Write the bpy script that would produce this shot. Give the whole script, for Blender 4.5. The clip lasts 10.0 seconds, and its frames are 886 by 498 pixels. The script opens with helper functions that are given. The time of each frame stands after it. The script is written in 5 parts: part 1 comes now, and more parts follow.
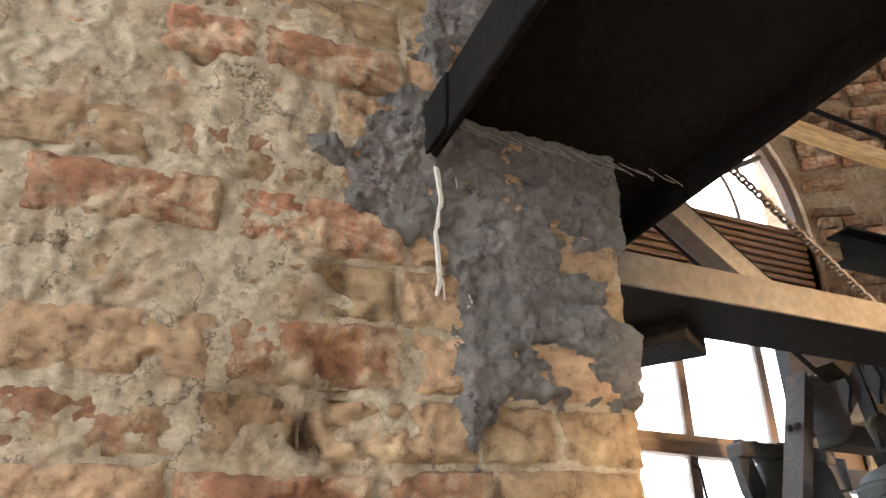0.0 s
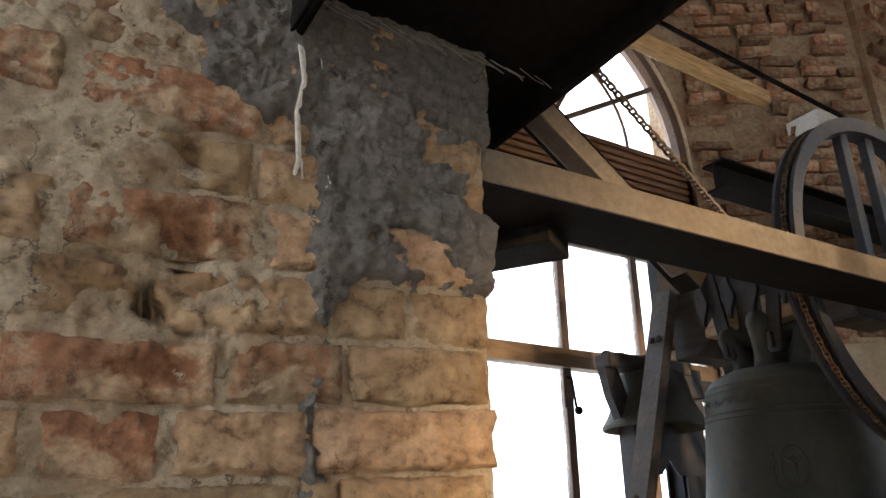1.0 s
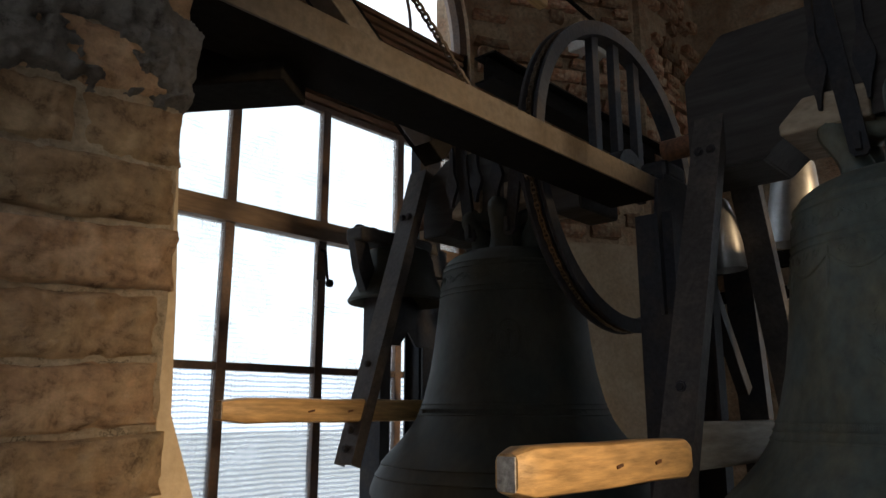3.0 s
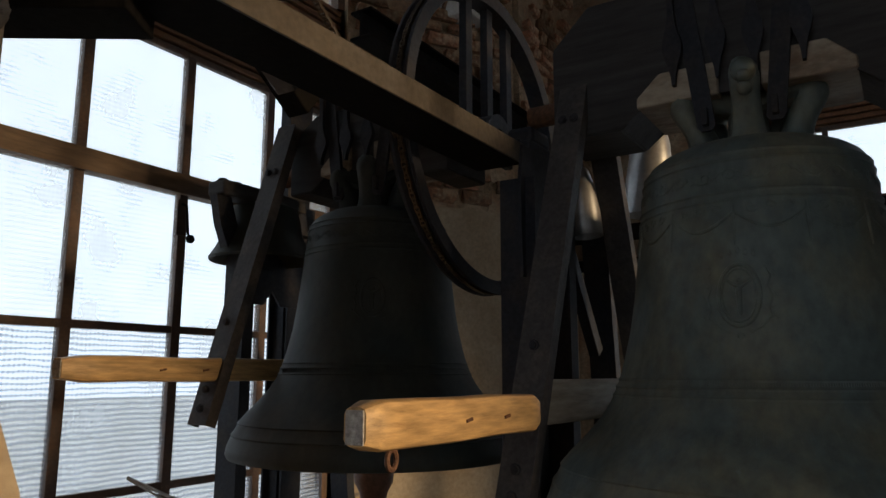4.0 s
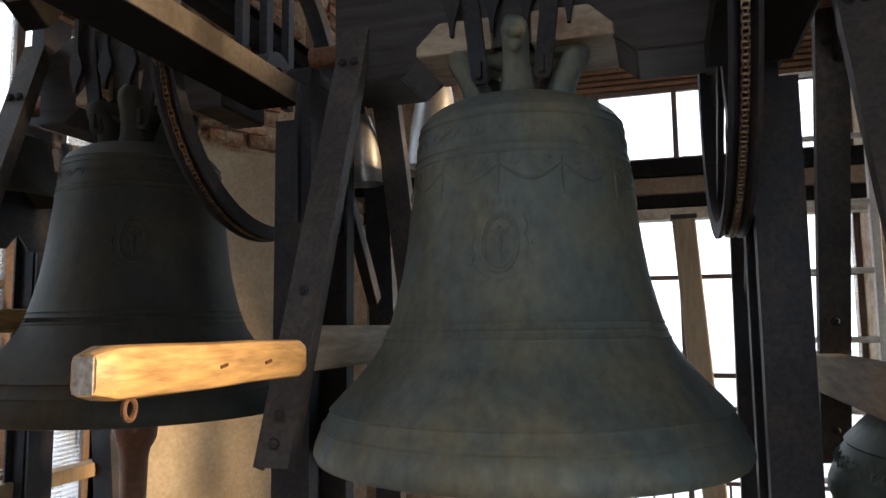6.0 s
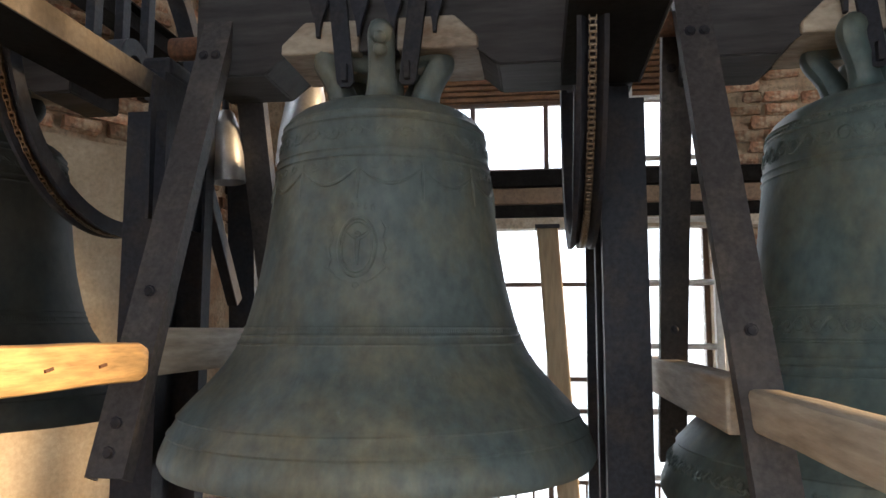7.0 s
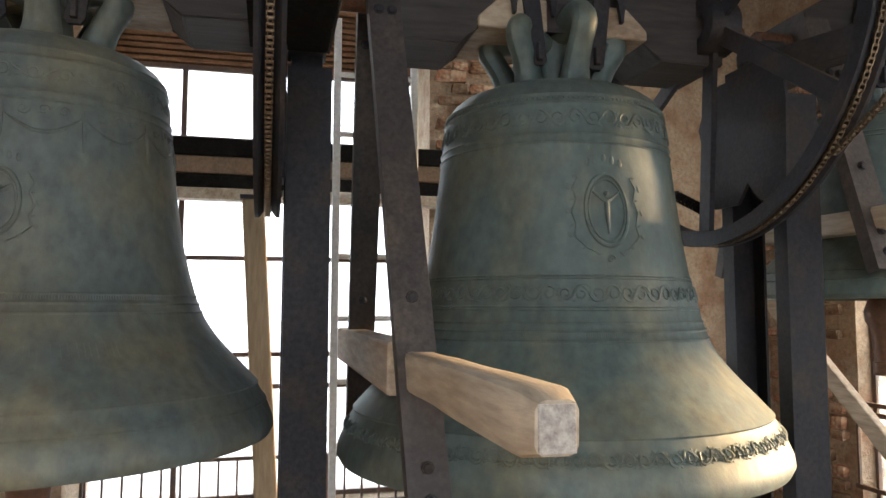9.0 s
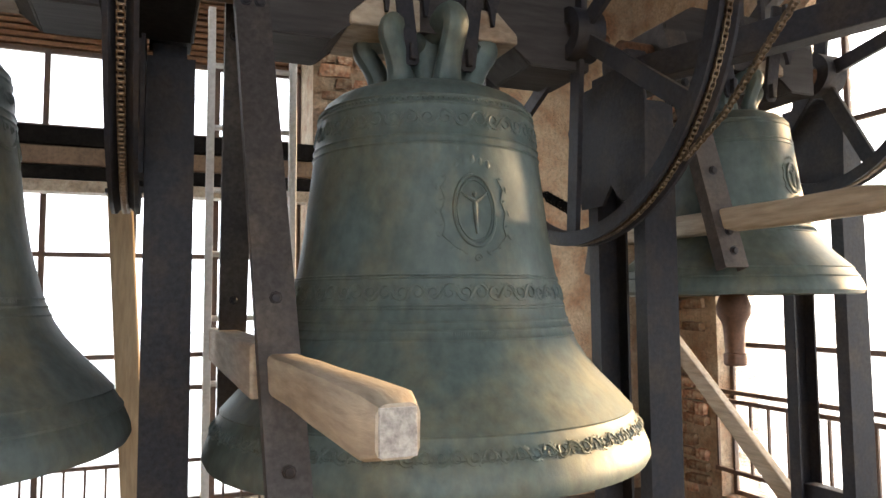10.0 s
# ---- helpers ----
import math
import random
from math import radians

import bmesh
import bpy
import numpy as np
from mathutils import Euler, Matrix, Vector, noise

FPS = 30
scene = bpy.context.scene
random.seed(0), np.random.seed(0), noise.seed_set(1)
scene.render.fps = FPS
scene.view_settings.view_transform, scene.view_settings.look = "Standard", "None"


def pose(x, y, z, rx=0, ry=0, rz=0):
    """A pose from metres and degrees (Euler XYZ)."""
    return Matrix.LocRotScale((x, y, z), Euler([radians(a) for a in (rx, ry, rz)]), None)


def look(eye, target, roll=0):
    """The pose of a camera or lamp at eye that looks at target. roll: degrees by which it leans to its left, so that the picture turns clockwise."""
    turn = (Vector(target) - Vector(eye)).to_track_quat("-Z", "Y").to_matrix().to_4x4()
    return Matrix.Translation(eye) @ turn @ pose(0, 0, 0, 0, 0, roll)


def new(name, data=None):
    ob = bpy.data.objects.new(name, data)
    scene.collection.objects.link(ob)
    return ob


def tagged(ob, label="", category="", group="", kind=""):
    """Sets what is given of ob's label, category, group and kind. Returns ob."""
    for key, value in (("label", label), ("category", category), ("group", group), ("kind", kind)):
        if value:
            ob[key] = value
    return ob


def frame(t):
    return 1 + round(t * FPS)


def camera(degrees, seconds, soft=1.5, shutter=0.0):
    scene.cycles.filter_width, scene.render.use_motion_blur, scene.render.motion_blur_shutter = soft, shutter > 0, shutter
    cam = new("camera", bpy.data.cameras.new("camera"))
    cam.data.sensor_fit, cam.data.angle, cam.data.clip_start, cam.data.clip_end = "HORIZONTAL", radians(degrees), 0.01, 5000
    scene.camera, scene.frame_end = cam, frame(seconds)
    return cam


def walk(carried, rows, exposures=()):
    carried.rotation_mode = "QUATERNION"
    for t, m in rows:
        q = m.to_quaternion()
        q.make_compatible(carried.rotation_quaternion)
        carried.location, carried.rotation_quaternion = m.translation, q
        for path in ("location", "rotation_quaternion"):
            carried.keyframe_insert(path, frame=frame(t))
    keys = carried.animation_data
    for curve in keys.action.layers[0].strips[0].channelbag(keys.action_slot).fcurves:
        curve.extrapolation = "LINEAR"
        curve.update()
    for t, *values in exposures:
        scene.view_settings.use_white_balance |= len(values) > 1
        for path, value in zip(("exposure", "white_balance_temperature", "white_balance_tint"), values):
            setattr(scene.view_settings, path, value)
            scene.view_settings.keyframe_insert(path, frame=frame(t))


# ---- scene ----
cam = camera(62.7, 10.0)
METRES, EYE, TILT, LEAN, TURN = 0.62, 1.6, 27.0, -0.13, -22.0
ROWS = [
    (0.0, 0.0, 0.0, 0.0, 0.0, 0.0, -0.0),
    (0.5, 0.0406, -0.0152, -0.0421, -3.56, -2.67, -1.1),
    (1.0, 0.0967, -0.0299, -0.0853, -7.35, -5.68, -2.84),
    (1.5, 0.1472, -0.0451, -0.1164, -10.92, -7.99, -4.93),
    (2.0, 0.204, -0.0419, -0.1585, -15.24, -10.66, -6.61),
    (3.5, 0.3283, -0.0378, -0.2125, -27.23, -12.77, -13.66),
    (4.0, 0.3613, -0.0468, -0.2275, -32.31, -12.89, -15.26),
    (4.5, 0.3918, -0.0426, -0.2497, -36.68, -13.51, -16.26),
    (5.0, 0.4206, -0.0541, -0.2546, -40.63, -13.69, -17.39),
    (6.5, 0.5114, -0.1272, -0.2232, -52.36, -9.98, -21.61),
    (7.0, 0.5356, -0.1666, -0.1951, -57.51, -7.98, -23.25),
    (7.5, 0.5523, -0.2114, -0.1738, -62.94, -5.61, -24.19),
    (8.0, 0.5748, -0.2634, -0.1584, -68.91, -2.95, -25.24),
    (8.5, 0.6023, -0.3129, -0.1568, -74.43, -1.15, -25.99),
    (9.0, 0.6274, -0.3535, -0.1461, -80.3, 0.08, -26.77),
    (9.5, 0.6374, -0.391, -0.1226, -85.2, 1.43, -26.83),
    (10.0, 0.6416, -0.4298, -0.0908, -89.74, 3.99, -26.57),
]
walk(cam, [(t, pose(0, 0, EYE, TILT, LEAN, TURN) @ pose(METRES * x, METRES * y, METRES * z, 90 + pitch, roll, yaw)) for t, x, y, z, yaw, pitch, roll in ROWS],
     exposures=((0.0, 1.8, 6250, 10), (0.5, 1.5, 6250, 10), (1.0, 0.8, 6250, 10), (1.5, 0.1, 6150, 9), (2.0, -0.4, 6100, 9), (3.5, -1.2, 6000, 8), (4.5, -1.35, 6000, 8),
                (5.2, -0.85, 6000, 9), (6.5, 0.55, 6050, 10), (7.5, 0.75, 6000, 9), (8.5, 0.8, 6200, 10), (10.0, 1.1, 6400, 11)))

# ---------------------------------------------------------------- light
world = bpy.data.worlds.new("world")
scene.world = world
world.use_nodes = True
wn = world.node_tree
sky = wn.nodes.new("ShaderNodeTexSky")
sky.sky_type = "NISHITA"
sky.sun_disc = False
SUN_EL, SUN_AZ = radians(8.5), (0.08, -1.0)      # low winter sun through the south opening
sky.sun_elevation = radians(18)
sky.sun_rotation = math.atan2(SUN_AZ[0], SUN_AZ[1])
bg = wn.nodes["Background"]
bg.inputs["Strength"].default_value = 0.15
haze = wn.nodes.new("ShaderNodeMix")
haze.data_type = "RGBA"
haze.inputs["Factor"].default_value = 0.75
haze.inputs["B"].default_value = (28.0, 28.5, 29.0, 1)
wn.links.new(sky.outputs["Color"], haze.inputs["A"])
wn.links.new(haze.outputs["Result"], bg.inputs["Color"])
sun = new("sun", bpy.data.lights.new("sun", "SUN"))
sun.data.energy, sun.data.angle, sun.data.color = 9.0, radians(7.0), (1.0, 0.66, 0.34)
sun_dir = Vector((SUN_AZ[0], SUN_AZ[1], 0)).normalized() * math.cos(SUN_EL) + Vector((0, 0, math.sin(SUN_EL)))
sun.matrix_world = look(sun_dir * 30, (0, 0, 0))


# ---------------------------------------------------------------- materials
def material(name, base, rough=0.7, metal=0.0, grain=60.0, amount=0.35, stain=None, stain_scale=4.0, bump=0.3, bump_scale=None,
             deep=0.006, random_tint=0.0, stretch=(1, 1, 1), stain_width=0.18, stain_at=0.55, island=False, detail=False, specular=0.5, crisp=False):
    """A worn surface: fine grain and larger stains over a base colour, with relief."""
    m = bpy.data.materials.new(name)
    m.use_nodes = True
    nt = m.node_tree
    b = nt.nodes["Principled BSDF"]
    tc = nt.nodes.new("ShaderNodeTexCoord")
    mp = nt.nodes.new("ShaderNodeMapping")
    mp.inputs["Scale"].default_value = stretch
    nt.links.new(tc.outputs["Object"], mp.inputs["Vector"])

    def tex(scale, detail=6.0, rgh=0.6):
        n = nt.nodes.new("ShaderNodeTexNoise")
        n.inputs["Scale"].default_value, n.inputs["Detail"].default_value, n.inputs["Roughness"].default_value = scale, detail, rgh
        nt.links.new(mp.outputs["Vector"], n.inputs["Vector"])
        return n

    def mix(fac, a, c, blend="MIX"):
        x = nt.nodes.new("ShaderNodeMix")
        x.data_type, x.blend_type = "RGBA", blend
        for key, v in (("Factor", fac), ("A", a), ("B", c)):
            if hasattr(v, "is_output"):
                nt.links.new(v, x.inputs[key])
            else:
                x.inputs[key].default_value = v
        return x.outputs["Result"]

    fine, broad = tex(grain, 12.0 if crisp else 6.0, 0.75 if crisp else 0.6), tex(stain_scale, 10.0, 0.7 if crisp else 0.65)
    b.inputs["Specular IOR Level"].default_value = specular
    ramp = nt.nodes.new("ShaderNodeMapRange")
    ramp.inputs["From Min"].default_value, ramp.inputs["From Max"].default_value = 0.3, 0.7
    ramp.inputs["To Min"].default_value, ramp.inputs["To Max"].default_value = 1.0 - amount, 1.0 + amount
    nt.links.new(fine.outputs["Fac"], ramp.inputs["Value"])
    colour = (*base, 1)
    if stain:
        edge = nt.nodes.new("ShaderNodeMapRange")
        edge.inputs["From Min"].default_value, edge.inputs["From Max"].default_value = stain_at - stain_width, stain_at + stain_width
        nt.links.new(broad.outputs["Fac"], edge.inputs["Value"])
        colour = mix(edge.outputs["Result"], colour, (*stain, 1))
    grey = nt.nodes.new("ShaderNodeCombineColor")
    for c in ("Red", "Green", "Blue"):
        nt.links.new(ramp.outputs["Result"], grey.inputs[c])
    colour = mix(1.0, colour, grey.outputs["Color"], "MULTIPLY")
    if crisp:       # shade of the relief painted into the pits, and hair cracks
        pit = tex(bump_scale, 12.0, 0.78)
        e4 = nt.nodes.new("ShaderNodeMapRange")
        e4.inputs["From Min"].default_value, e4.inputs["From Max"].default_value = 0.36, 0.47
        e4.inputs["To Min"].default_value, e4.inputs["To Max"].default_value = 0.75, 0.0
        nt.links.new(pit.outputs["Fac"], e4.inputs["Value"])
        colour = mix(e4.outputs["Result"], colour, (base[0] * 0.30, base[1] * 0.27, base[2] * 0.25, 1))
        # raised grain made paler: highlights of the relief put into the colour
        e5 = nt.nodes.new("ShaderNodeMapRange")
        e5.inputs["From Min"].default_value, e5.inputs["From Max"].default_value = 0.58, 0.70
        e5.inputs["To Max"].default_value = 0.55
        nt.links.new(pit.outputs["Fac"], e5.inputs["Value"])
        colour = mix(e5.outputs["Result"], colour, (min(base[0] * 1.45, 0.7), min(base[1] * 1.5, 0.66), min(base[2] * 1.6, 0.6), 1))
        way = tex(9.0, 7.0, 0.62)
        off = nt.nodes.new("ShaderNodeMath")
        off.operation = "SUBTRACT"
        off.inputs[1].default_value = 0.5
        nt.links.new(way.outputs["Fac"], off.inputs[0])
        flat = nt.nodes.new("ShaderNodeMath")
        flat.operation = "ABSOLUTE"
        nt.links.new(off.outputs["Value"], flat.inputs[0])
        line = nt.nodes.new("ShaderNodeMapRange")
        line.inputs["From Min"].default_value, line.inputs["From Max"].default_value = 0.003, 0.011
        line.inputs["To Min"].default_value, line.inputs["To Max"].default_value = 0.8, 0.0
        nt.links.new(flat.outputs["Value"], line.inputs["Value"])
        where = nt.nodes.new("ShaderNodeMath")
        where.operation = "MULTIPLY"
        gate = nt.nodes.new("ShaderNodeMapRange")
        gate.inputs["From Min"].default_value, gate.inputs["From Max"].default_value = 0.5, 0.58
        nt.links.new(tex(6.0, 3.0, 0.5).outputs["Fac"], gate.inputs["Value"])
        nt.links.new(line.outputs["Result"], where.inputs[0])
        nt.links.new(gate.outputs["Result"], where.inputs[1])
        colour = mix(where.outputs["Value"], colour, (base[0] * 0.22, base[1] * 0.2, base[2] * 0.18, 1))
    if detail:      # dark runs and pale lime spots on old bronze
        spot = tex(11.0, 8.0, 0.7)
        e2 = nt.nodes.new("ShaderNodeMapRange")
        e2.inputs["From Min"].default_value, e2.inputs["From Max"].default_value = 0.66, 0.76
        e2.inputs["To Max"].default_value = 0.55
        nt.links.new(spot.outputs["Fac"], e2.inputs["Value"])
        colour = mix(e2.outputs["Result"], colour, (base[0] * 2.0, base[1] * 2.0, base[2] * 2.0, 1))
        run = tex(2.3, 5.0, 0.6)
        e3 = nt.nodes.new("ShaderNodeMapRange")
        e3.inputs["From Min"].default_value, e3.inputs["From Max"].default_value = 0.56, 0.72
        e3.inputs["To Max"].default_value = 0.6
        nt.links.new(run.outputs["Fac"], e3.inputs["Value"])
        colour = mix(e3.outputs["Result"], colour, (base[0] * 0.5, base[1] * 0.55, base[2] * 0.55, 1))
    if random_tint:
        hue = nt.nodes.new("ShaderNodeHueSaturation")
        if island:
            who = nt.nodes.new("ShaderNodeNewGeometry").outputs["Random Per Island"]
        else:
            who = nt.nodes.new("ShaderNodeObjectInfo").outputs["Random"]
        v = nt.nodes.new("ShaderNodeMapRange")
        v.inputs["To Min"].default_value, v.inputs["To Max"].default_value = 1 - random_tint, 1 + random_tint
        nt.links.new(who, v.inputs["Value"])
        nt.links.new(v.outputs["Result"], hue.inputs["Value"])
        h = nt.nodes.new("ShaderNodeMapRange")
        h.inputs["To Min"].default_value, h.inputs["To Max"].default_value = 0.506, 0.494
        nt.links.new(who, h.inputs["Value"])
        nt.links.new(h.outputs["Result"], hue.inputs["Hue"])
        nt.links.new(colour, hue.inputs["Color"])
        colour = hue.outputs["Color"]
    if hasattr(colour, "is_output"):
        nt.links.new(colour, b.inputs["Base Color"])
    rr = nt.nodes.new("ShaderNodeMapRange")
    rr.inputs["To Min"].default_value, rr.inputs["To Max"].default_value = max(rough - 0.15, 0.05), min(rough + 0.15, 1.0)
    nt.links.new(broad.outputs["Fac"], rr.inputs["Value"])
    nt.links.new(rr.outputs["Result"], b.inputs["Roughness"])
    b.inputs["Metallic"].default_value = metal
    if bump:
        bp = nt.nodes.new("ShaderNodeBump")
        bp.inputs["Strength"].default_value, bp.inputs["Distance"].default_value = bump, deep
        src = tex(bump_scale, 12.0, 0.78 if crisp else 0.65) if bump_scale else fine
        nt.links.new(src.outputs["Fac"], bp.inputs["Height"])
        nt.links.new(bp.outputs["Normal"], b.inputs["Normal"])
    return m


BRICK = material("old_brick", (0.43, 0.275, 0.15), 0.9, grain=38, amount=0.42, stain=(0.53, 0.39, 0.23), stain_scale=11, stain_width=0.12, bump=1.0, bump_scale=40, deep=0.02, random_tint=0.22, crisp=True)
BRICK_RED = material("red_brick", (0.36, 0.17, 0.085), 0.9, grain=36, amount=0.45, stain=(0.50, 0.38, 0.24), stain_scale=15, stain_width=0.06, stain_at=0.52, bump=1.0, bump_scale=40, deep=0.02, random_tint=0.22, crisp=True)
MORTAR = material("lime_mortar", (0.57, 0.475, 0.335), 0.95, grain=70, amount=0.32, stain=(0.43, 0.29, 0.17), stain_scale=9, stain_at=0.58, stain_width=0.10, bump=1.0, bump_scale=45, deep=0.02, crisp=True)
CEMENT = material("grey_cement", (0.155, 0.145, 0.13), 0.9, grain=80, amount=0.35, stain=(0.235, 0.215, 0.19), stain_scale=12, bump=1.0, bump_scale=45, deep=0.018, crisp=True)
CHALK = material("lime_streak", (0.70, 0.68, 0.64), 0.9, grain=120, amount=0.2, bump=0.4)
WALLBRICK = material("tower_brick", (0.27, 0.14, 0.08), 0.9, grain=26, amount=0.5, stain=(0.34, 0.26, 0.18), stain_scale=9, stain_width=0.07, bump=1.0, deep=0.012, random_tint=0.5)
WALLBED = material("tower_mortar", (0.38, 0.30, 0.21), 0.95, grain=40, amount=0.35, stain=(0.25, 0.15, 0.09), stain_scale=5, stain_width=0.1, bump=1.0, deep=0.02)
PLASTER = material("old_plaster", (0.40, 0.34, 0.25), 0.9, grain=50, amount=0.16, stain=(0.27, 0.21, 0.14), stain_scale=3, bump=0.3)
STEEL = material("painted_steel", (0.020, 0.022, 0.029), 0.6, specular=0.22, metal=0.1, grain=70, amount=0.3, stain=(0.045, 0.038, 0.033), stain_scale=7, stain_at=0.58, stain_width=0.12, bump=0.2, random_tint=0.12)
# paler, warmer steel: light on the beam's side face put into its colour
STEEL_WARM = material("grimy_lit_steel", (0.065, 0.052, 0.038), 0.55, metal=0.2, grain=60, amount=0.3, stain=(0.10, 0.09, 0.08), stain_scale=9, bump=0.25)
DUSTYSTEEL = material("dusty_grey_steel", (0.050, 0.046, 0.046), 0.6, specular=0.3, metal=0.1, grain=70, amount=0.3, stain=(0.10, 0.085, 0.07), stain_scale=6, stain_at=0.6, stain_width=0.12, bump=0.25)
RUST = material("rusty_iron", (0.17, 0.075, 0.035), 0.8, metal=0.3, grain=80, amount=0.4, stain=(0.07, 0.05, 0.04), stain_scale=12, bump=0.4)
# darker copy of the painted steel; shade under the beams is in its colour
SHADESTEEL = material("shade_dark_steel", (0.008, 0.0075, 0.0075), 0.85, specular=0.06, metal=0.0, grain=50, amount=0.4, stain=(0.016, 0.0145, 0.013), stain_scale=7, stain_at=0.62, bump=0.15)
HEADWOOD = material("dark_oak", (0.043, 0.040, 0.040), 0.7, specular=0.3, grain=40, amount=0.4, stain=(0.028, 0.026, 0.026), stain_scale=4, bump=0.35, stretch=(1, 0.12, 1))
BLOCKWOOD = material("pale_block_wood", (0.34, 0.29, 0.22), 0.75, grain=50, amount=0.25, stain=(0.16, 0.10, 0.06), stain_scale=8, stain_width=0.1, bump=0.4, stretch=(1, 0.4, 1))
BARWOOD = material("varnished_oak", (0.45, 0.29, 0.125), 0.45, grain=75, amount=0.42, stain=(0.20, 0.105, 0.04), stain_scale=17, stain_at=0.62, stain_width=0.08, bump=0.35, stretch=(0.12, 1, 1))
BARGREY = material("weathered_oak", (0.36, 0.31, 0.24), 0.7, grain=60, amount=0.28, stain=(0.22, 0.16, 0.10), stain_scale=12, stain_at=0.62, bump=0.4, stretch=(0.12, 1, 1))
ENDGRAIN = material("sawn_end_grain", (0.40, 0.38, 0.35), 0.85, grain=90, amount=0.4, stain=(0.25, 0.23, 0.21), stain_scale=40, bump=0.5)
BROWNWOOD = material("brown_stained_wood", (0.20, 0.10, 0.045), 0.6, grain=50, amount=0.3, stain=(0.12, 0.06, 0.03), stain_scale=5, bump=0.3, stretch=(0.2, 1, 1))
POSTWOOD = material("bare_spruce", (0.30, 0.235, 0.15), 0.75, grain=40, amount=0.25, stain=(0.30, 0.21, 0.12), stain_scale=7, bump=0.3, stretch=(1, 1, 0.15))
PATINA = material("green_bronze", (0.088, 0.114, 0.112), 0.58, metal=0.15, grain=30, amount=0.24, stain=(0.150, 0.146, 0.102), stain_scale=4.2, bump=0.2, stain_width=0.11, stretch=(1, 1, 0.75), detail=True)
PATINA_B = material("blue_green_bronze", (0.074, 0.108, 0.107), 0.56, metal=0.15, grain=30, amount=0.24, stain=(0.138, 0.142, 0.100), stain_scale=3.6, bump=0.2, stain_width=0.11, stain_at=0.58, stretch=(1, 1, 0.75), detail=True)
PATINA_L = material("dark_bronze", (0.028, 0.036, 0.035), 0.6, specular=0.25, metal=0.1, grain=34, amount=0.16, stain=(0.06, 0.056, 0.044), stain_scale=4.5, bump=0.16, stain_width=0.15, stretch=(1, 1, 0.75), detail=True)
BRASS = material("brass_fitting", (0.55, 0.38, 0.12), 0.35, metal=1.0, grain=60, amount=0.15, bump=0.1)
CHAINSTEEL = material("greased_chain", (0.16, 0.12, 0.08), 0.35, metal=0.8, grain=120, amount=0.3, bump=0.1)
FRAMEPAINT = material("brown_window_paint", (0.13, 0.075, 0.045), 0.6, grain=70, amount=0.3, stain=(0.07, 0.06, 0.06), stain_scale=8, bump=0.25)
TRANSOM = material("transom_wood", (0.16, 0.105, 0.062), 0.65, grain=60, amount=0.3, stain=(0.13, 0.09, 0.06), stain_scale=6, bump=0.3, stretch=(0.15, 1, 1))
TIN = material("galvanised_sheet", (0.50, 0.51, 0.52), 0.4, metal=0.7, grain=30, amount=0.15, stain=(0.35, 0.35, 0.36), stain_scale=5, bump=0.1)
PALEPAINT = material("pale_grey_paint", (0.55, 0.55, 0.54), 0.6, grain=60, amount=0.15, bump=0.15)
FLOORWOOD = material("floor_boards", (0.10, 0.078, 0.055), 0.8, grain=40, amount=0.3, stain=(0.07, 0.055, 0.04), stain_scale=3, bump=0.3, stretch=(0.15, 1, 1), random_tint=0.2)
TURNED = material("turned_brown_iron", (0.15, 0.075, 0.045), 0.5, metal=0.3, grain=60, amount=0.25, stain=(0.08, 0.045, 0.03), stain_scale=8, bump=0.15)
COBWEB = material("dusty_cobweb", (0.35, 0.33, 0.30), 1.0, grain=90, amount=0.3, bump=0)
GROUND = material("town_haze_ground", (0.46, 0.46, 0.45), 0.95, grain=0.4, amount=0.2, stain=(0.32, 0.33, 0.30), stain_scale=0.05, bump=0)


